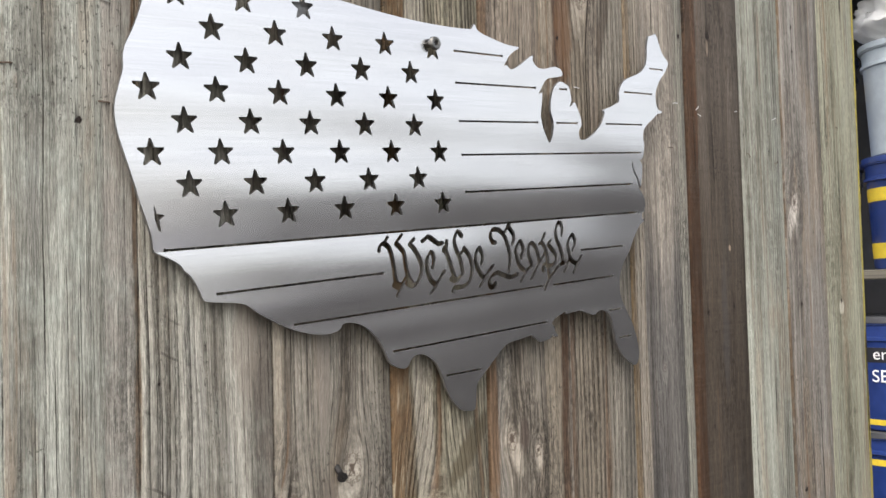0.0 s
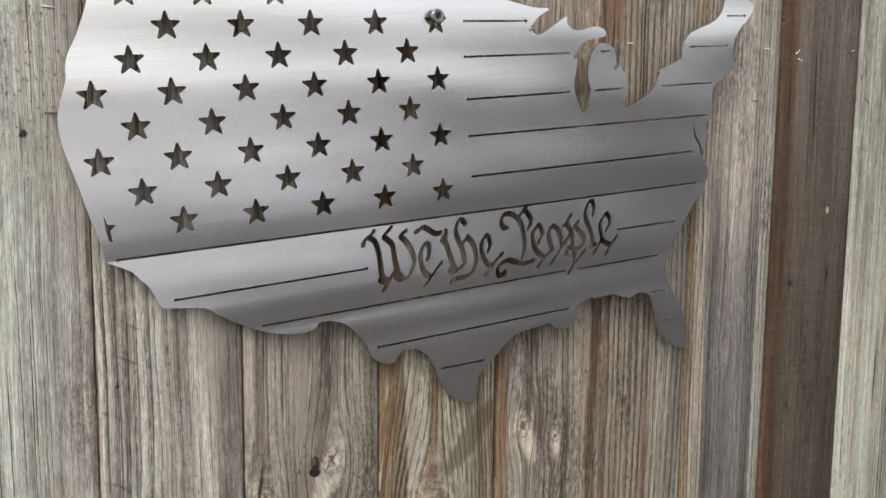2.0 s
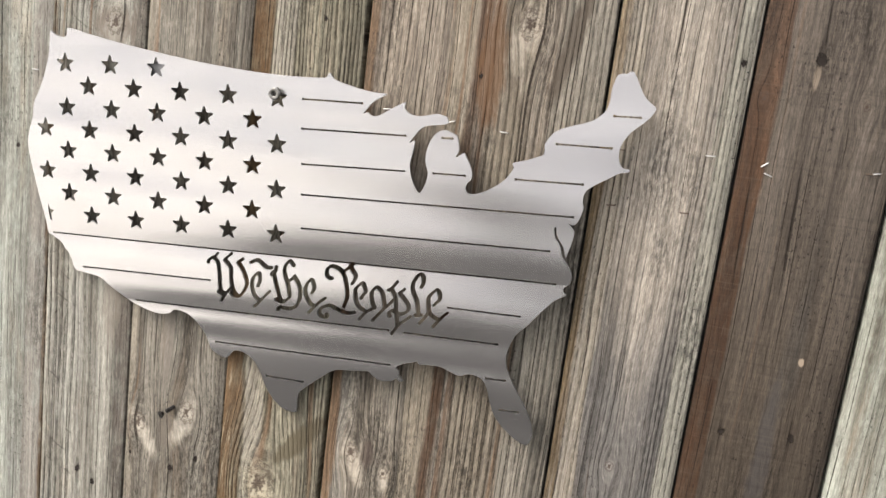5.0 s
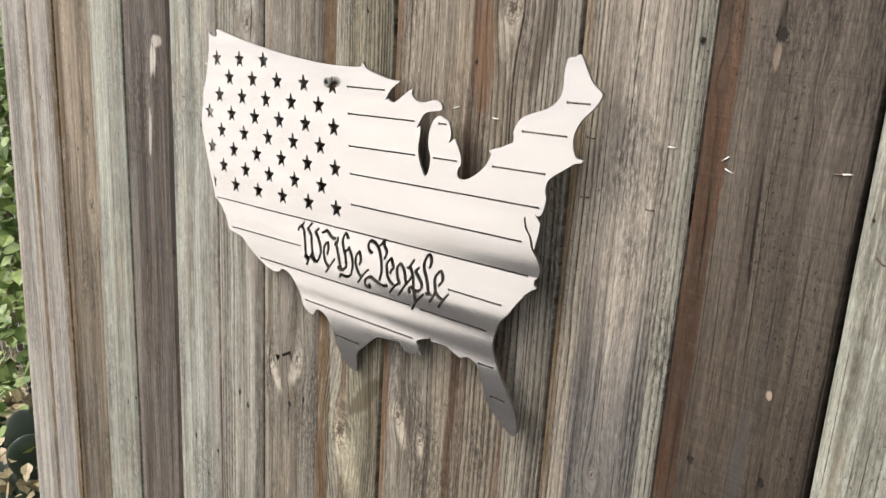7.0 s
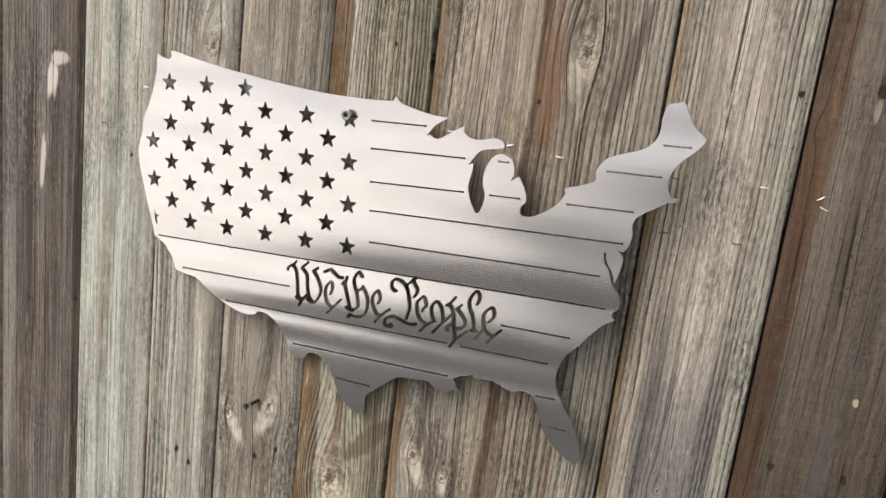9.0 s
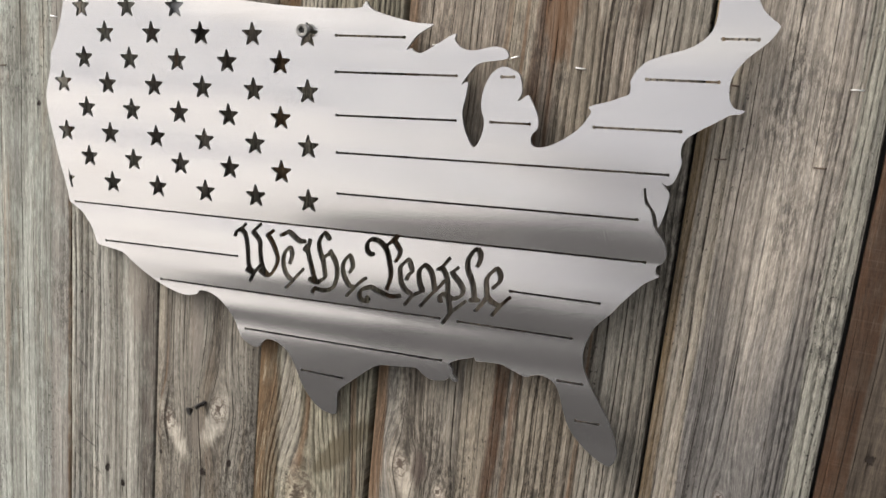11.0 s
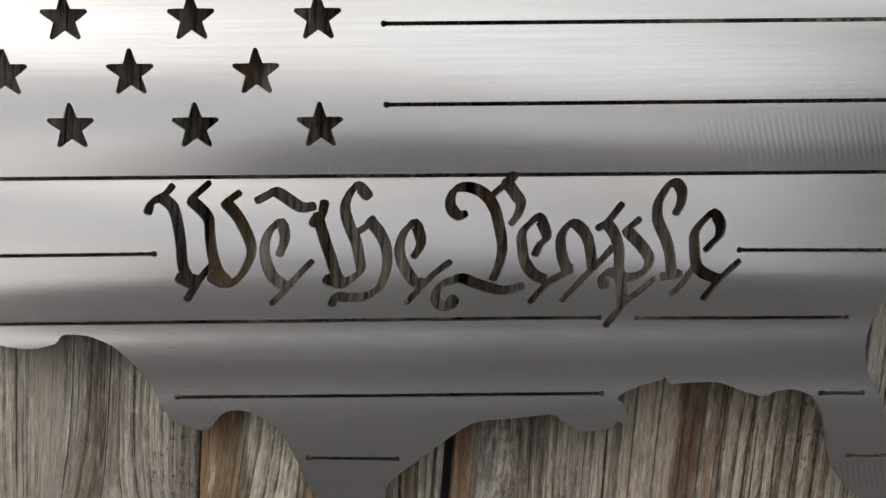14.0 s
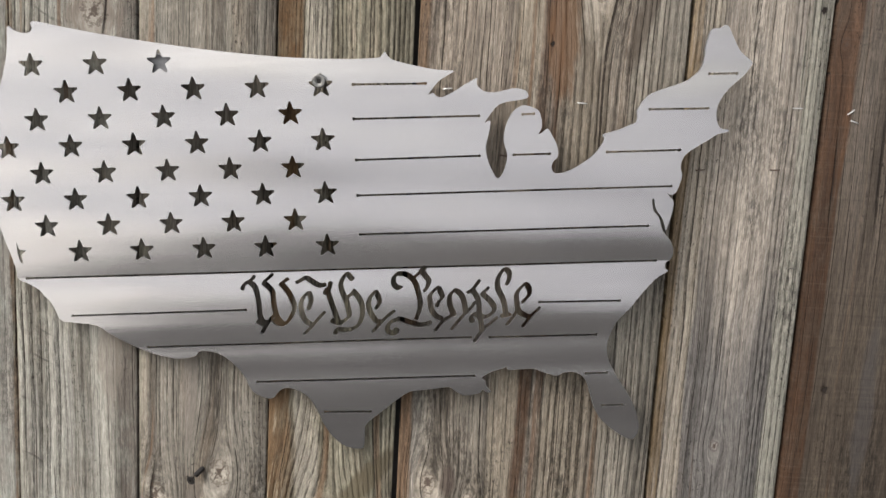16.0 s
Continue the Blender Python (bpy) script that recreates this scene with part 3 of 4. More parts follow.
# ---- metal wall sign ----
SX, SZ = 0.03, 1.46
COAST = {
    "north": [(-364, 204), (-358, 200), (-349, 198), (-343, 199), (-340, 203), (-339, 210), (-310, 206), (-253, 199), (-170, 192), (-96, 189), (-40, 190),
              (-2, 193), (4, 196), (7, 200), (11, 195), (20, 191), (50, 186), (63, 185), (77, 185)],
    "superior": [(70, 180), (62, 174), (56, 166), (52, 160), (57, 162), (61, 159), (68, 159), (81, 167), (91, 174), (100, 179), (100, 173), (107, 167), (119, 166),
                 (136, 171), (143, 171), (150, 169), (152, 163), (144, 160), (130, 157), (122, 153), (116, 145), (110, 135), (116, 138)],
    "michigan": [(115, 124), (113, 111), (116, 98), (121, 88), (127, 80), (132, 86), (135, 97), (135, 106), (131, 117), (131, 129), (134, 140), (139, 149), (148, 155),
                 (158, 153), (164, 150), (167, 142), (168, 134), (165, 127), (169, 129), (174, 133), (178, 128), (183, 120), (186, 112), (186, 105)],
    "erie": [(182, 100), (181, 94), (184, 89), (191, 89), (201, 93), (213, 101), (223, 110), (229, 119), (232, 126), (230, 130), (246, 136), (256, 141), (262, 144),
             (263, 150), (262, 155), (266, 164), (273, 172), (285, 178), (303, 185), (313, 191), (321, 200), (324, 211), (324, 224), (327, 237)],
    "maine": [(331, 240), (337, 241), (341, 244), (345, 242), (351, 232), (358, 221), (365, 215), (371, 211), (372, 207), (365, 196), (353, 184), (346, 174),
              (342, 163), (343, 151), (348, 143), (356, 142), (354, 139), (346, 137), (336, 130), (323, 121), (315, 114), (312, 107), (312, 100)],
    "chesapeake": [(314, 94), (313, 87), (310, 77), (305, 73), (300, 75), (304, 71), (308, 66), (308, 60), (307, 52), (305, 43), (303, 36), (301, 42), (298, 49), (292, 56),
                   (289, 63), (288, 68), (286, 67), (287, 61), (289, 55), (294, 50), (297, 43), (299, 37), (303, 32), (307, 28), (311, 22), (313, 16)],
    "carolina": [(313, 11), (311, 6), (307, 3), (306, 0), (307, -4), (310, -6), (306, -9), (298, -15), (292, -22), (285, -31), (280, -38), (274, -47), (267, -55), (261, -63),
                 (257, -73), (254, -84), (254, -95), (257, -106), (264, -118), (270, -127)],
    "florida": [(281, -142), (290, -158), (295, -172), (296, -184), (291, -193), (280, -190), (268, -183), (255, -172), (247, -161), (241, -146), (236, -132), (229, -123),
                (218, -120), (209, -122), (204, -125), (196, -124), (185, -121), (177, -119), (159, -121), (152, -122), (149, -118), (147, -120)],
    "gulf": [(134, -125), (126, -130), (125, -133), (129, -136), (129, -140), (132, -143), (135, -147), (131, -148), (126, -145), (123, -149), (112, -152), (105, -152),
             (97, -148), (91, -144), (83, -145), (67, -148), (54, -150), (46, -153), (36, -161), (22, -174), (6, -189)],
    "texas": [(3, -198), (3, -216), (-2, -220), (-16, -218), (-30, -208), (-41, -193), (-48, -178), (-57, -164), (-67, -157), (-77, -154), (-85, -155), (-90, -159), (-94, -165),
              (-99, -167), (-108, -165), (-117, -160), (-122, -152), (-126, -144), (-134, -134), (-144, -125)],
    "southwest": [(-154, -120), (-164, -118), (-174, -119), (-178, -124), (-194, -128), (-216, -125), (-236, -119), (-256, -110), (-269, -103), (-281, -96), (-308, -94),
                  (-318, -92), (-323, -82), (-329, -72), (-334, -68), (-340, -61), (-352, -55), (-361, -51)],
    "pacific": [(-363, -42), (-367, -28), (-373, -12), (-378, 4), (-384, 22), (-390, 40), (-393, 52), (-394, 66), (-391, 81), (-387, 96), (-387, 106), (-385, 116),
                (-379, 129), (-373, 146), (-369, 161), (-366, 176), (-365, 190)],
}
SLOTS = [(-23, 166, 49, 171), (-21, 132, 104, 142), (-17, 91, 107, 102), (-14, 55, 304, 82), (-10, 15, 284, 40), (-352, -50, 296, 4), (-305, -87, -126, -71),
         (179, -46, 262, -40), (-227, -117, 110, -88), (130, -87, 241, -78), (-112, -149, 116, -130), (-40, -179, 8, -176), (234, -121, 256, -119),
         (255, -156, 276, -154), (331, 196, 358, 198), (275, 158, 333, 162), (236, 113, 309, 119), (142, 105, 178, 108), (148, 146, 159, 147)]
# the cut lettering "We the People", as pen strokes
LETTERS = {
    "W": [[(-120, -35), (-124, -40), (-130, -44), (-132, -49)], [(-124, -42), (-119, -46), (-116, -55), (-114, -66), (-113, -75), (-110, -82), (-106, -83)],
          [(-114, -83), (-107, -86)], [(-98, -75), (-104, -83), (-110, -94)], [(-101, -32), (-106, -37), (-110, -41)],
          [(-109, -42), (-104, -46), (-100, -51), (-99, -60), (-97, -70), (-94, -78), (-90, -82)], [(-85, -36), (-90, -40), (-92, -42)],
          [(-91, -42), (-85, -48), (-80, -56), (-77, -64), (-78, -71), (-82, -79), (-86, -83), (-91, -84), (-97, -81)]],
    "tilde": [[(-75, -39), (-70, -36), (-66, -34), (-61, -36), (-56, -39), (-51, -41), (-46, -40)]],
    "e": [[(-62, -66), (-60, -60), (-60, -55), (-62, -50), (-66, -52), (-69, -57), (-70, -63), (-69, -70), (-66, -77), (-62, -81), (-58, -83)],
          [(-45, -69), (-51, -76), (-58, -85), (-65, -93)]],
    "t": [[(-40, -38), (-41, -44), (-43, -48), (-45, -48)], [(-43, -45), (-39, -56), (-35, -66), (-32, -74), (-29, -79)], [(-36, -78), (-28, -80), (-22, -75)]],
    "h": [[(-18, -32), (-21, -29), (-24, -28), (-27, -32), (-29, -38), (-28, -44), (-25, -51), (-22, -57), (-20, -65), (-19, -72), (-24, -77), (-28, -79)],
          [(-22, -52), (-17, -48), (-14, -44)], [(-15, -46), (-10, -51), (-6, -59), (-5, -69), (-7, -77), (-10, -82), (-17, -86), (-25, -87), (-31, -87), (-33, -91)]],
    "he": [[(9, -62), (12, -56), (11, -50), (8, -45), (5, -47), (2, -52), (1, -59), (3, -66), (7, -72), (11, -76), (14, -75)], [(28, -64), (21, -70), (15, -77), (7, -87)]],
    "P": [[(34, -38), (31, -39), (27, -36), (26, -31), (28, -26), (33, -24), (40, -25), (46, -29), (50, -35), (53, -44), (55, -52), (55, -60), (52, -71)],
          [(47, -28), (52, -23), (57, -19), (58, -16)], [(55, -20), (60, -26), (63, -30), (62, -36), (59, -41)],
          [(31, -84), (32, -87), (27, -88), (23, -86), (22, -82), (24, -77), (29, -74), (35, -72), (42, -74), (50, -76), (58, -77), (67, -74)]],
    "Pe": [[(73, -56), (75, -51), (78, -47), (76, -41), (73, -37), (69, -40), (65, -46), (66, -54), (68, -61), (73, -67), (78, -69)], [(92, -61), (88, -66), (81, -71), (73, -82)]],
    "o": [[(91, -64), (88, -58), (86, -51), (86, -45), (89, -40), (93, -39), (98, -43), (101, -49), (103, -57), (104, -61)], [(113, -50), (108, -57), (101, -65), (90, -80)]],
    "p": [[(116, -27), (112, -33), (109, -37), (105, -40)], [(110, -38), (114, -43), (117, -51), (118, -61), (120, -69), (122, -79)], [(126, -34), (122, -38), (119, -41)],
          [(121, -41), (128, -47), (133, -53), (133, -58), (130, -62), (124, -65), (118, -64), (113, -63), (110, -66), (111, -70)], [(137, -65), (130, -72), (123, -79), (115, -92)]],
    "l": [[(145, -29), (147, -24), (147, -18), (144, -14), (140, -15), (137, -20), (135, -26), (136, -34), (141, -43), (144, -51), (146, -61)], [(142, -63), (150, -61)],
          [(157, -58), (153, -65), (148, -72)]],
    "le": [[(163, -47), (166, -43), (169, -39), (169, -33), (165, -28), (160, -32), (156, -39), (157, -48), (159, -56), (164, -60), (170, -62)], [(181, -52), (173, -61), (165, -73)]],
}
LEAN = 0.085
THICK = 3.2
# tilt of the sheet in degrees against the height over the lettering's base line, from the bottom up
BEND = [(-260, -6.0), (-175, -7.0), (-150, -3.0), (-139, 1.0), (-124, -6.0), (-106, 0.5), (-99, -2.5), (-97.5, -2.0), (-96.5, -6.5), (-84, -5.0), (-72, 0.5), (-45, 2.0), (-21, 3.0), (-20, -4.3), (-9, -3.3), (4, -0.9), (22, 0.5), (60, 1.5),
        (95, 0.2), (130, 1.5), (165, 1.5), (260, 1.5)]


def bend_table():
    q = np.arange(-260, 261, 0.5)
    tilt = np.interp(q, [b[0] for b in BEND], [b[1] for b in BEND])
    rise = np.cumsum(np.tan(np.radians(tilt))) * 0.5
    held = (q > -170) & (q < 200)
    rise -= np.polyval(np.polyfit(q[held], rise[held], 2), q)
    return q, rise


BEND_Q, BEND_Y = bend_table()


def sheet_depth(u, v):
    """How far the sheet's middle stands from the fence, in millimetres."""
    q = v - LEAN * u
    ripple = 0.25 * math.sin(u * 0.021 + q * 0.03) + 0.2 * math.sin(q * 0.085 + u * 0.006)
    return 19.7 + 0.0214 * u + 0.0118 * v - float(np.interp(q, BEND_Q, BEND_Y)) + ripple


def star(cu, cv, outer=12.4, inner=5.9):
    pts = []
    for k in range(5):
        a = math.pi / 2 + 2 * math.pi * k / 5 + LEAN
        tip, side = Vector((math.cos(a), math.sin(a))), Vector((-math.sin(a), math.cos(a)))
        for d, s in ((0.90, -0.105), (0.98, -0.07), (1.0, 0.0), (0.98, 0.07), (0.90, 0.105)):
            pts.append(Vector((cu, cv)) + outer * (d * tip + s * side))
        b = a + math.pi / 5
        pts.append(Vector((cu + inner * math.cos(b), cv + inner * math.sin(b))))
    return pts


def star_places():
    for j, columns in enumerate((range(0, 3), range(0, 5), range(0, 5), range(-1, 5), range(0, 5), range(-1, 5), range(0, 5), range(0, 5))):
        for i in columns:
            c = i + (j % 2) / 2
            yield -342 + 63.3 * c + 2.0 * j, 167 + 5.1 * c - 26.9 * j


def flat_curve(loops):
    """A filled plate in the plane with holes."""
    cu = bpy.data.curves.new("plate", "CURVE")
    cu.dimensions, cu.fill_mode, cu.extrude = "2D", "BOTH", THICK / 2
    for loop in loops:
        sp = cu.splines.new("POLY")
        sp.points.add(len(loop) - 1)
        for p, v in zip(sp.points, loop):
            p.co = (v[0], v[1], 0, 1)
        sp.use_cyclic_u = True
    return cu


def stroke(bm, line, width):
    """A prism along a pen stroke, deep enough to cut the sheet through; width(direction) in millimetres."""
    left, right = [], []
    for k, p in enumerate(line):
        d = (line[min(k + 1, len(line) - 1)] - line[max(k - 1, 0)]).normalized()
        n, w = Vector((-d.y, d.x)), width(d) / 2
        ends = []
        if k in (0, len(line) - 1):
            way = -d if k == 0 else d
            ends = [(0.95, 0.35), (0.55, 0.8)]
            caps = [(p + n * w * s + way * w * f, p - n * w * s + way * w * f) for s, f in ends]
            body = [(p + n * w, p - n * w)]
            pairs = caps[::-1] + body if k == 0 else body + caps
        else:
            pairs = [(p + n * w, p - n * w)]
        for a, b in pairs:
            left.append(a)
            right.append(b)
    rows = [[bm.verts.new((q.x, q.y, z)) for q, z in ((a, -9), (b, -9), (b, 9), (a, 9))] for a, b in zip(left, right)]
    for lo, hi in zip(rows, rows[1:]):
        for k in range(4):
            bm.faces.new((lo[k], lo[(k + 1) % 4], hi[(k + 1) % 4], hi[k]))
    bm.faces.new(rows[0][::-1])
    bm.faces.new(rows[-1])


def nib(d):
    """A broad pen held at about fifty degrees."""
    turn = abs(math.sin(math.atan2(d.y, d.x) - radians(48)))
    return 3.3 + 3.2 * turn


def cut_sheet():
    outline = spline([p for name in COAST for p in COAST[name]], 3, True)
    partial = [(-362, -12), (-359, -20), (-352, -20.5), (-357, -25), (-355, -35), (-358, -33.5), (-361, -24)]
    loops = [outline] + [star(*c) for c in star_places()] + [[Vector(p) for p in partial]]
    plate = new("plate", flat_curve(loops))
    deps = bpy.context.evaluated_depsgraph_get()
    body = new("body", bpy.data.meshes.new_from_object(plate.evaluated_get(deps)))
    bm = bmesh.new()
    bm.from_mesh(body.data)
    bmesh.ops.remove_doubles(bm, verts=bm.verts, dist=0.001)
    bmesh.ops.recalc_face_normals(bm, faces=bm.faces)
    bm.to_mesh(body.data)
    bm.free()
    bm = bmesh.new()
    for a, b, c, d in SLOTS:
        stroke(bm, [Vector((a, b)), Vector((a, b)).lerp(Vector((c, d)), 0.5), Vector((c, d))], lambda way: 2.1)
        for u, v in ((a, b), (c, d)):
            turned(bm, [(1.7, -9), (1.7, 9)], Matrix.Translation((u, v, 0)), 10)
    for strokes in LETTERS.values():
        for line in strokes:
            stroke(bm, spline([(45 + 0.987 * (u - 45), v) for u, v in line], 3), nib)
    bmesh.ops.recalc_face_normals(bm, faces=bm.faces)
    me = bpy.data.meshes.new("cutter")
    bm.to_mesh(me)
    bm.free()
    cutter = new("cutter", me)
    cut = body.modifiers.new("cut", "BOOLEAN")
    cut.operation, cut.object, cut.solver, cut.use_self = "DIFFERENCE", cutter, "EXACT", True
    deps = bpy.context.evaluated_depsgraph_get()
    made = bpy.data.meshes.new_from_object(body.evaluated_get(deps))
    for ob in (plate, body, cutter):
        bpy.data.objects.remove(ob)
    bm = bmesh.new()
    bm.from_mesh(made)
    bmesh.ops.dissolve_degenerate(bm, edges=bm.edges, dist=0.0005)
    normal = Vector((-LEAN, 1, 0)).normalized()
    for q in list(range(-240, 235, 8)) + [-99, -97, -21.5, -20, -18]:
        bmesh.ops.bisect_plane(bm, geom=bm.verts[:] + bm.edges[:] + bm.faces[:], plane_co=(0, q, 0), plane_no=normal, dist=0.0005)
    for u in range(-380, 380, 40):
        bmesh.ops.bisect_plane(bm, geom=bm.verts[:] + bm.edges[:] + bm.faces[:], plane_co=(u, 0, 0), plane_no=(1, 0, 0), dist=0.0005)
    bmesh.ops.triangulate(bm, faces=[f for f in bm.faces if len(f.verts) > 4])
    for f in bm.faces:
        depths = [v.co.z for v in f.verts]
        f.material_index = 1 if max(depths) > 0 > min(depths) else 0
    for v in bm.verts:
        u, w, depth = v.co
        v.co = (u / 1000, -(sheet_depth(u, w) + depth) / 1000, w / 1000)
    bmesh.ops.recalc_face_normals(bm, faces=bm.faces)
    return bm


sign = thing("metal_wall_sign", "brushed bare steel map-shaped wall sign with cut-out stars, stripes and lettering", "wall sign", (SX, 0, SZ))
sheet = part("sheet", cut_sheet(), [STEEL, CUT], sign, "brushed steel sheet cut to a map outline", 40)
bent = []
for p in sheet.data.polygons:
    for k in p.vertices:
        if p.material_index:
            bent.append(p.normal)
        else:
            u, w = 1000 * sheet.data.vertices[k].co.x, 1000 * sheet.data.vertices[k].co.z
            slope = Vector((sheet_depth(u + 1, w) - sheet_depth(u - 1, w), 2, sheet_depth(u, w + 1) - sheet_depth(u, w - 1))).normalized()
            front = -1000 * sheet.data.vertices[k].co.y > sheet_depth(u, w)
            bent.append(-slope if front else slope)
sheet.data.normals_split_custom_set(bent)
SPACER = plain("mill_scale", (0.20, 0.20, 0.20), 0.6, 0.7, 0.3, 200)
bm = box(bmesh.new(), (-0.232, -0.0135, 0.148), (-0.196, 0.0, 0.186), 0.002)
part("spacer", bm, SPACER, sign, "grey metal spacer tab behind the sheet")


# ---- screws and staples in the fence ----
def turn_to(direction, place):
    """A pose whose z axis points along direction."""
    return Matrix.Translation(place) @ Vector(direction).to_track_quat("Z", "Y").to_matrix().to_4x4()


def head_screw():
    screw = thing("hanging_screw", "zinc socket-head screw holding the steel sign", "screw", (-0.0265, 0, 1.6275))
    m = turn_to((0, -1, 0), (0, 0, 0))
    bm = turned(bmesh.new(), [(0.0028, -0.02), (0.0030, 0.0265)], m, 16)
    part("shank", bm, SCREW, screw, "", 40)
    bm = bmesh.new()
    rim = [(0.0060, 0.0265), (0.0068, 0.0270), (0.0070, 0.0282), (0.0068, 0.0298), (0.0060, 0.0308), (0.0036, 0.0310), (0.0030, 0.0306), (0.0028, 0.0285)]
    turned(bm, rim, m, 28)
    part("head", bm, SCREW, screw, "round head with a dark socket", 40)
    part("socket", box(bmesh.new(), (-0.0021, -0.02872, -0.0021), (0.0021, -0.0284, 0.0021)), BLACK_SCREW, screw, "dark square socket")


def loose_screw():
    base, tip = Vector((-0.143, 0.0, 1.204)), Vector((-0.151, -0.0195, 1.198))
    screw = thing("loose_screw", "black drywall screw sticking out of a board", "screw", base)
    m = turn_to(tip - base, (0, 0, 0))
    rings = [(0.0019, -0.015)]
    for k in range(9):
        z = -0.003 + 0.0018 * k
        rings += [(0.0019, z), (0.0030, z + 0.0007), (0.0019, z + 0.0014)]
    part("shank", turned(bmesh.new(), rings, m, 14), BLACK_SCREW, screw, "threaded shank", 30)
    length = (tip - base).length
    head = [(0.0020, length - 0.005), (0.0045, length - 0.0012), (0.0052, length - 0.0004), (0.0050, length), (0.0014, length), (0.0012, length - 0.0008)]
    part("head", turned(bmesh.new(), head, m, 18), BLACK_SCREW, screw, "flat bugle head", 30)


def staple_mesh(name, material, width=0.0092):
    """A wire crown lying on the wood with its two legs driven in."""
    bm = bmesh.new()
    w, r = width / 2, 0.00055
    line = [(-w, 0.008), (-w, 0.0), (-w + 0.0006, -0.0009), (-w + 0.0016, -0.0013), (0.0, -0.0016), (w - 0.0016, -0.0013), (w - 0.0006, -0.0009), (w, 0.0), (w, 0.008)]
    rows = []
    for k, (x, y) in enumerate(line):
        a, b = Vector(line[max(k - 1, 0)]), Vector(line[min(k + 1, len(line) - 1)])
        d = (b - a).normalized()
        n = Vector((-d.y, d.x))
        rows.append([bm.verts.new((x + n.x * r * c, y + n.y * r * c, r * 1.3 * s)) for c, s in ((1, 0), (0.7, 0.7), (0, 1), (-0.7, 0.7), (-1, 0), (-0.7, -0.7), (0, -1), (0.7, -0.7))])
    for lo, hi in zip(rows, rows[1:]):
        for k in range(8):
            bm.faces.new((lo[k], lo[(k + 1) % 8], hi[(k + 1) % 8], hi[k]))
    bmesh.ops.recalc_face_normals(bm, faces=bm.faces)
    return part(name, bm, material, None, "", 50)


head_screw()
loose_screw()
BRIGHT = [(-0.366, 1.613, 4), (0.102, 1.627, -8), (0.179, 1.623, -20), (0.241, 1.620, 2), (0.466, 1.627, -3), (0.527, 1.616, 18), (0.522, 1.626, -38), (0.631, 1.633, -10), (0.757, 1.635, -22)]
DULL = [(-0.367, 1.530, 3), (-0.442, 1.551, -6), (0.371, 1.558, -8), (0.450, 1.562, -4), (0.371, 1.620, 3), (0.164, 1.562, 5), (0.625, 1.632, -8), (0.670, 1.568, 30),
        (0.761, 1.563, -25), (0.806, 1.634, 12), (0.901, 1.643, -10), (0.994, 1.643, 20), (-0.969, 1.544, 10), (-0.70, 1.585, -6), (-0.56, 1.60, 8)]
for places, name, mat, label in ((BRIGHT, "staple", STAPLE, "bright wire staple stuck in a fence board"), (DULL, "staple", RUST, "rusty wire staple stuck in a fence board")):
    first = None
    for x, z, lean in places:
        m = pose(x, -0.0008, z, 0, lean, 0)
        if first is None:
            first = tagged(staple_mesh(name, mat), label, "staple", "staples in the fence")
            first.matrix_basis = m
        else:
            copy_thing(first, m)


# ---- shrubs and cactus behind the panel's open end ----
def leafy(name, colours):
    g = Graph(name)
    info = g.tree.nodes.new("ShaderNodeNewGeometry")
    colour = g.mix(info.outputs["Random Per Island"], colours[0], colours[1])
    colour = g.mix(g.ramp(g.noise(g.coord, 40.0, 3), 0.4, 0.7, 0.0, 0.5), colour, [c * 0.5 for c in colours[0]])
    g.set(Base_Color=colour, Roughness=0.5)
    g.shader.inputs["Transmission Weight"].default_value = 0.0
    return g.mat


LEAF = leafy("green_leaves", ((0.11, 0.19, 0.045), (0.34, 0.43, 0.14)))
STRAW = leafy("dry_straw", ((0.22, 0.17, 0.09), (0.50, 0.42, 0.26)))
BARK = plain("twig_bark", (0.16, 0.12, 0.08), 0.9, 0, 0.4, 60)
PAD = plain("cactus_skin", (0.018, 0.034, 0.018), 0.6, 0, 0.3, 50, 0.3, 0.002)
WIRE = plain("galvanised_wire", (0.45, 0.46, 0.46), 0.45, 1.0, 0.3, 200)


def leaf(bm, place, way, up, size):
    way, up = way.normalized(), up.normalized()
    side = way.cross(up).normalized()
    pts = [(0, 0, 0), (0.25, 0.32, 0.05), (0.6, 0.36, 0.04), (1.0, 0, -0.12), (0.6, -0.36, 0.04), (0.25, -0.32, 0.05), (0.5, 0, -0.03)]
    vs = [bm.verts.new(place + size * (a * way + b * side + c * up)) for a, b, c in pts]
    for a, b, c in ((0, 1, 6), (1, 2, 6), (2, 3, 6), (3, 4, 6), (4, 5, 6), (5, 0, 6)):
        bm.faces.new((vs[a], vs[b], vs[c]))


def limb(bm, a, b, r0, r1, sides=7):
    m = turn_to(b - a, a)
    turned(bm, [(r0, 0), ((r0 + r1) / 2 * 1.05, (b - a).length * 0.5), (r1, (b - a).length)], m, sides)


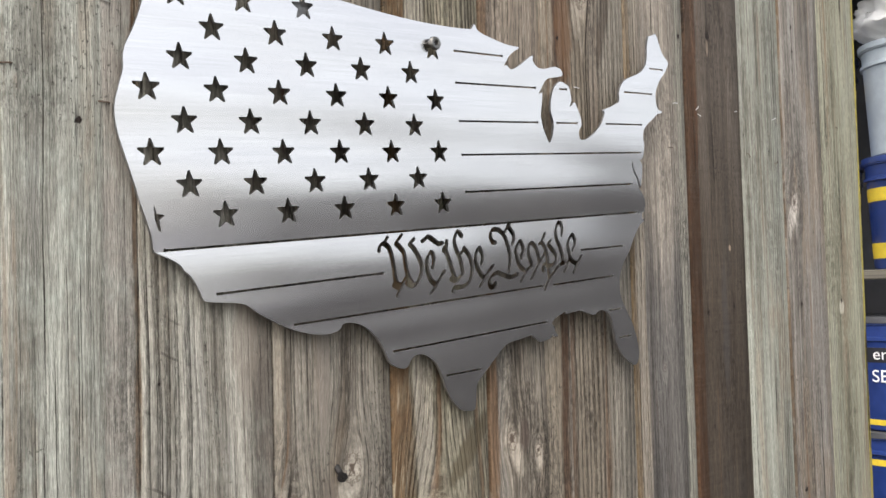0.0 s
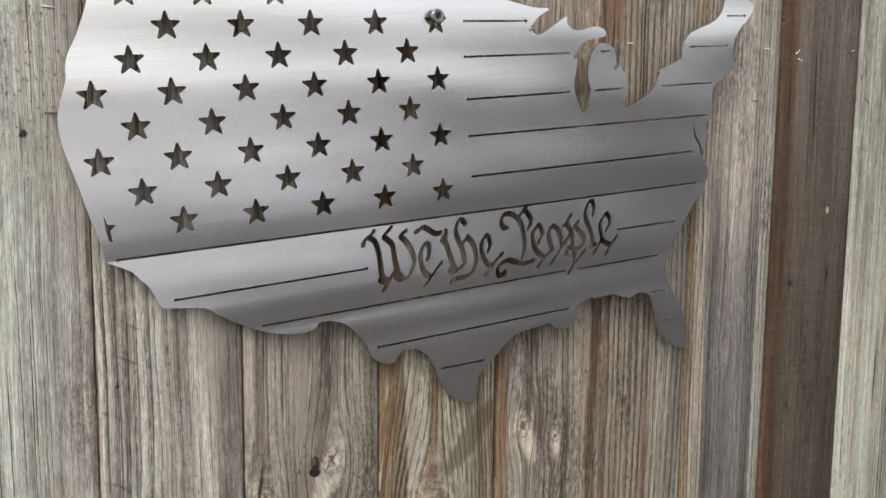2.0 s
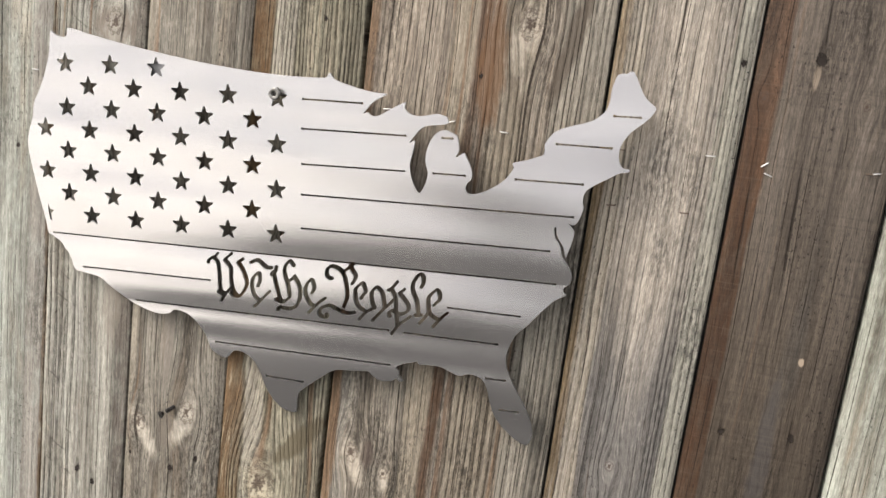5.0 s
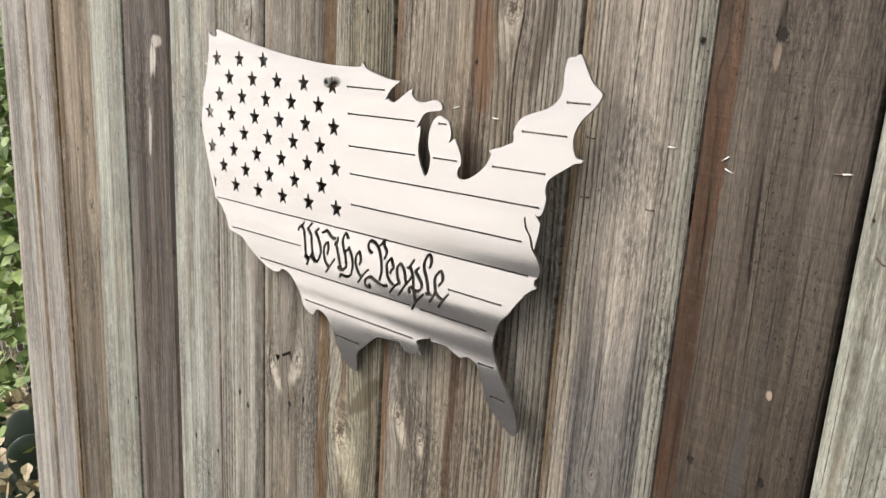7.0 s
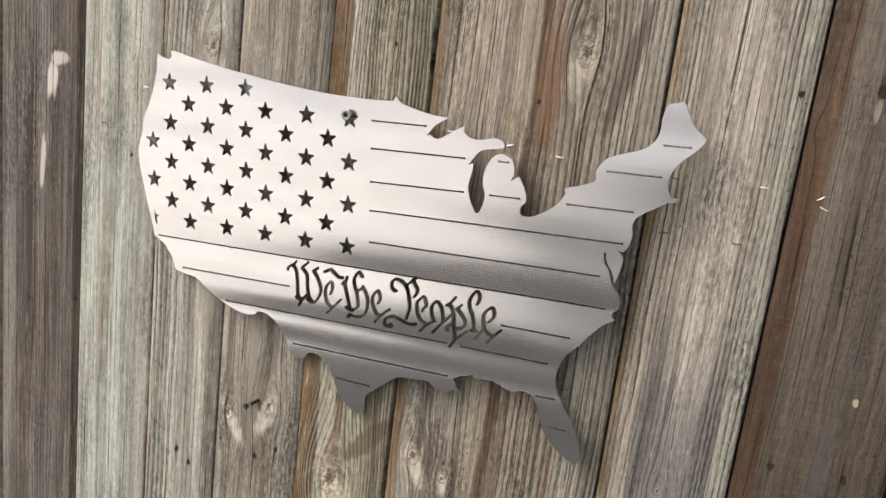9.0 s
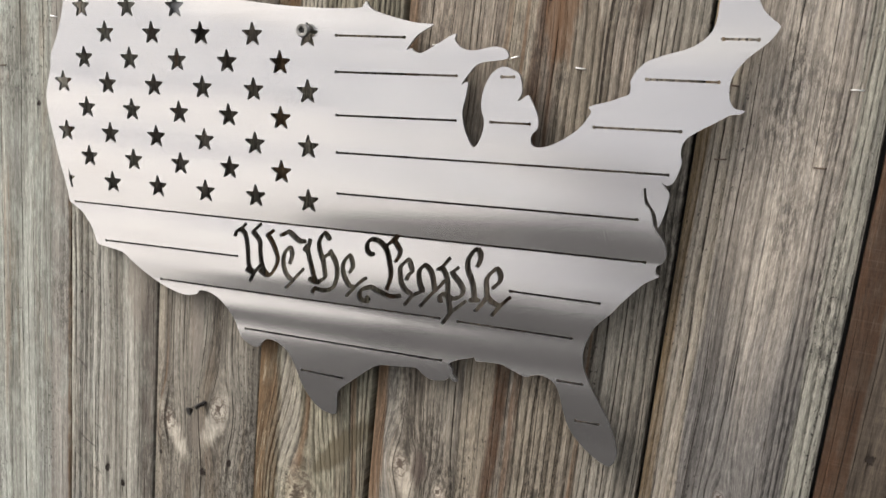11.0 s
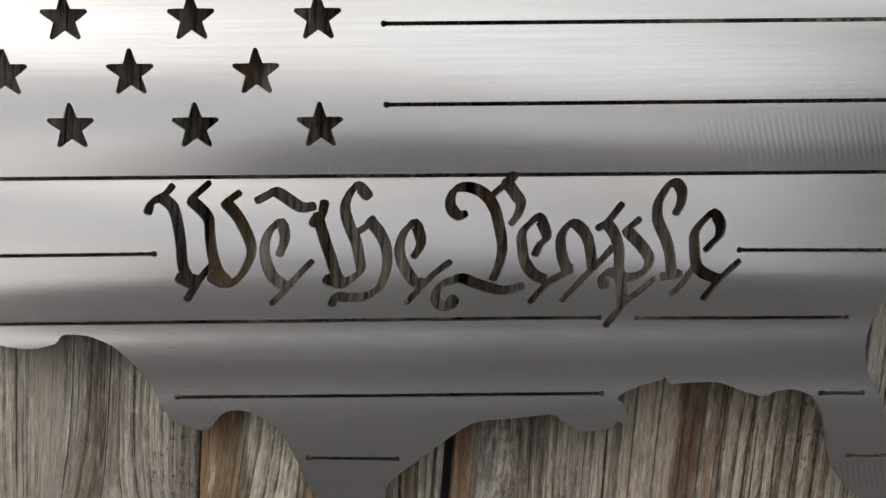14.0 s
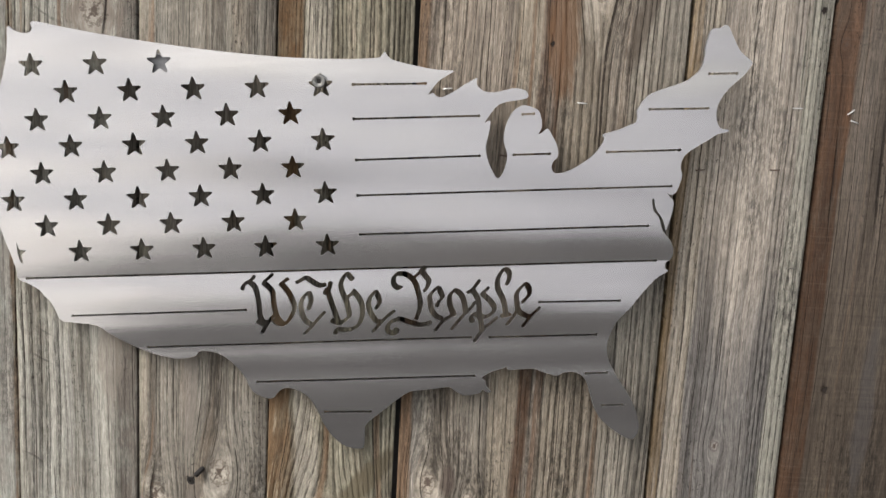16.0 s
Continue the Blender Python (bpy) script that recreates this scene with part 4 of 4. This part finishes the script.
def shrub(place, height, spread, leaves, seed):
    rng = random.Random(seed)
    bush = thing("shrub", "sunlit green leafy shrub behind the fence panel", "shrub", place, "shrubs behind the panel")
    wood_bm, leaf_bm = bmesh.new(), bmesh.new()
    tips = []
    for k in range(9):
        a = rng.uniform(0, 6.28)
        mid = Vector((math.cos(a) * spread * 0.35, math.sin(a) * spread * 0.35, height * rng.uniform(0.3, 0.5)))
        end = mid + Vector((rng.uniform(-1, 1) * spread * 0.6, rng.uniform(-1, 1) * spread * 0.6, height * rng.uniform(0.25, 0.55)))
        limb(wood_bm, Vector((0, 0, 0)), mid, 0.014, 0.009)
        limb(wood_bm, mid, end, 0.009, 0.003)
        tips += [(mid, end)]
    for _ in range(leaves):
        a, b = rng.choice(tips)
        p = a.lerp(b, rng.uniform(-0.5, 1.1)) + Vector([rng.gauss(0, 0.13) for _ in range(3)])
        p.z = max(p.z, 0.05)
        leaf(leaf_bm, p, Vector([rng.uniform(-1, 1) for _ in range(3)]), Vector((rng.uniform(-0.6, 0.6), rng.uniform(-0.9, 0.3), 1)), rng.uniform(0.028, 0.07))
    part("branches", wood_bm, BARK, bush, "thin brown branches")
    part("leaves", leaf_bm, LEAF, bush)


def cactus(place, seed):
    rng = random.Random(seed)
    plant = thing("cactus", "dark green prickly pear cactus with flat oval pads", "cactus", place)
    spots = [((0, 0, 0.02), 0.13, 10, 10), ((0.05, 0.03, 0.24), 0.12, 18, 40), ((-0.1, 0.05, 0.22), 0.11, -28, 70), ((0.12, -0.02, 0.14), 0.10, 48, 20)]
    for (x, y, z), size, lean, spin in spots:
        bm = bmesh.new()
        bmesh.ops.create_uvsphere(bm, u_segments=18, v_segments=12, radius=1)
        for v in bm.verts:
            wide = 0.78 + 0.2 * v.co.z
            v.co = (v.co.x * size * wide * 0.85, v.co.y * 0.022, (v.co.z + 1) * size)
        bm.transform(pose(x, y, z, 0, lean, spin))
        part("pad", bm, PAD, plant, "", 60)


shrub((-1.95, 0.42, 0), 2.0, 0.5, 4200, 3)
shrub((-2.6, 0.5, 0), 2.3, 0.9, 3200, 4)
shrub((-3.6, 0.65, 0), 2.4, 1.0, 2600, 5)
cactus((-1.66, 0.20, -0.12), 2)
cactus((-1.98, 0.16, -0.14), 6)
bm, rng = bmesh.new(), random.Random(8)
for _ in range(2600):
    p = Vector((rng.uniform(-3.4, -1.3), rng.uniform(0.1, 1.1), rng.uniform(0.0, 0.25) ** 1.0))
    leaf(bm, p, Vector((rng.uniform(-1, 1), rng.uniform(-1, 1), rng.uniform(0.0, 0.9))), Vector((rng.uniform(-0.4, 0.4), rng.uniform(-0.4, 0.4), 1)), rng.uniform(0.03, 0.09))
tagged(part("dry_grass", bm, STRAW), "pale dry grass and fallen leaves under the shrubs", "dry grass", kind="stuff")
mesh_fence = thing("wire_fence", "galvanised chain-link wire fence in front of the shrubs", "wire fence", (-1.35, 0.36, 0))
for x in (-2.3, -0.02):
    part("post", turned(bmesh.new(), [(0.024, 0), (0.024, 1.5), (0.018, 1.52)], Matrix.Translation((x, 0, 0)), 14), WIRE, mesh_fence, "steel tube post", 40)
for k in range(34):
    for flip in (1, -1):
        bm, last = bmesh.new(), None
        x0 = -2.3 - 0.7 + 0.09 * k
        a, b = Vector((x0, 0.004 * flip, 0.05)), Vector((x0 + 0.75, 0.004 * flip, 1.45))
        if flip < 0:
            a, b = Vector((x0 + 0.75, a.y, 0.05)), Vector((x0, a.y, 1.45))
        ends = [(a.lerp(b, f)) for f in ((max(-2.3, min(0, e)) - a.x) / (b.x - a.x) for e in (a.x, b.x))]
        if (ends[0] - ends[1]).length > 0.05:
            limb(bm, ends[0], ends[1], 0.0016, 0.0016, 5)
            part("wire", bm, WIRE, mesh_fence)
        else:
            bm.free()

# ---- workshop shelves beyond the other end ----
SHELF = wood("shelf_wood", (0.22, 0.20, 0.17), (0.11, 0.10, 0.085), seed=55.0)
BLUE = plain("blue_plastic", (0.011, 0.030, 0.14), 0.4, 0, 0.2, 30)
GREY_PLASTIC = plain("grey_plastic", (0.33, 0.37, 0.40), 0.5, 0, 0.15, 30)
YELLOW = plain("yellow_label", (0.62, 0.45, 0.03), 0.5, 0, 0.15, 60)
WHITE = plain("white_plastic", (0.75, 0.74, 0.72), 0.5, 0, 0.08, 30)
DARK = plain("dark_siding", (0.06, 0.06, 0.065), 0.8, 0, 0.3, 20)
unit = thing("storage_shelf", "grey wooden storage shelf holding pails", "shelf", (2.2, 0.1, 0))
for z in (0.53, 1.36):
    part("shelf_board", box(bmesh.new(), (0.0, 0.0, z), (0.55, 1.5, z + 0.03), 0.003), SHELF, unit)
for x, y in ((0.02, 0.0), (0.48, 0.0), (0.02, 1.45), (0.48, 1.45)):
    part("upright", box(bmesh.new(), (x, y - 0.05, 0), (x + 0.05, y - 0.0005, 1.95), 0.003), SHELF, unit)


def pail(name, label, x, y, z, mat, bands, r=0.148, h=0.345, lid=None, group="pails on the shelf"):
    ob = thing(name, label, "pail", (x, y, z), group)
    body = [(r * 0.86, 0.0), (r * 0.88, 0.004), (r * 0.97, h * 0.78), (r * 0.98, h * 0.80), (r * 1.03, h * 0.81), (r * 1.03, h * 0.835), (r * 0.985, h * 0.845), (r, h * 0.95), (r * 1.04, h * 0.955), (r * 1.04, h), (r * 0.97, h)]
    part("body", turned(bmesh.new(), body, sides=36), mat, ob, "", 30)
    if lid:
        part("lid", turned(bmesh.new(), [(r * 1.045, h * 0.965), (r * 1.06, h * 0.97), (r * 1.06, h * 1.02), (r * 0.98, h * 1.03), (r * 0.95, h * 1.015)], sides=36), lid, ob, "snap-on lid", 30)
    for lo, hi in bands:
        def at(f):
            return r * (0.88 + 0.09 * f / 0.78) + 0.0012
        part("band", turned(bmesh.new(), [(at(lo) - 0.002, h * lo), (at(lo), h * lo), (at(hi), h * hi), (at(hi) - 0.002, h * hi)], sides=36), YELLOW, ob, "yellow label band", 30)
    return ob


pail("pail", "blue plastic pail with yellow bands on a shelf", 2.40, 0.362, 1.3905, BLUE, ((0.10, 0.24), (0.62, 0.74)), lid=BLUE)
pail("pail", "grey plastic pail stacked on a blue pail", 2.385, 0.352, 1.7462, GREY_PLASTIC, (), lid=GREY_PLASTIC)
pail("pail", "blue plastic pail with yellow bands deep on the shelf", 2.42, 0.70, 1.3905, BLUE, ((0.10, 0.24), (0.62, 0.74)), lid=BLUE)
pail("pail", "dark blue pail stacked at the back of the shelf", 2.42, 0.70, 1.7462, BLUE, ((0.62, 0.72),), lid=BLUE)
pail("pail", "dark blue pail under a lettered pail", 2.40, 0.45, 0.5605, BLUE, ((0.70, 0.76),), h=0.32, lid=DARK)
label_pail = pail("pail", "dark blue pail with white lettering on its side", 2.40, 0.45, 0.8905, BLUE, ((0.05, 0.10),), lid=DARK)
INK = plain("black_label", (0.012, 0.012, 0.016), 0.5, 0, 0.2, 60)
part("label_band", turned(bmesh.new(), [(0.1365, 0.212), (0.1424, 0.212), (0.1449, 0.258), (0.138, 0.258)], sides=36), INK, label_pail, "black label band", 30)


def lettering(text, size, start, height, radius, parent):
    """Raised letters wrapped round a pail from a start angle in degrees."""
    cu = bpy.data.curves.new("text", "FONT")
    cu.body, cu.size, cu.extrude = text, size, 0.0006
    ob = new("text", cu)
    me = bpy.data.meshes.new_from_object(ob.evaluated_get(bpy.context.evaluated_depsgraph_get()))
    bpy.data.objects.remove(ob)
    for v in me.vertices:
        turn, r = radians(start) + v.co.x / radius, radius + v.co.z
        v.co = (r * math.cos(turn), r * math.sin(turn), height + v.co.y)
    me.materials.append(WHITE)
    out = new("lettering", me)
    out.parent = parent
    out["label"] = "white lettering"


lettering("SEA", 0.054, 172, 0.152, 0.1418, label_pail)
lettering("er", 0.05, 175, 0.222, 0.1462, label_pail)
tub = thing("white_bag", "white crumpled plastic bag on top of the pails", "bag", (2.385, 0.352, 2.1025))
bm = bmesh.new()
bmesh.ops.create_uvsphere(bm, u_segments=72, v_segments=44, radius=1)
for v in bm.verts:
    n = noise.noise(v.co * 2.5) * 0.16 + abs(noise.noise(v.co * 5)) * 0.2 + abs(noise.noise(v.co * 12)) * 0.07
    v.co = Vector((v.co.x * 0.155, v.co.y * 0.155, max(v.co.z, -0.75) * 0.09 + 0.0675)) * (1 + n * (0.3 if v.co.z < -0.7 else 1))
part("bag", bm, WHITE, tub, "", 70)
part("wall", box(bmesh.new(), (2.95, -0.35, 0), (3.05, 2.4, 2.7), 0.004), DARK).name = "wall_shed"
tagged(bpy.data.objects["wall_shed"], "dark shed wall behind the shelves", "wall", kind="structure")
tagged(part("roof", box(bmesh.new(), (2.1, -0.1, 2.28), (3.05, 2.4, 2.36), 0.004), DARK), "dark shed roof edge over the shelves", "roof", kind="structure")
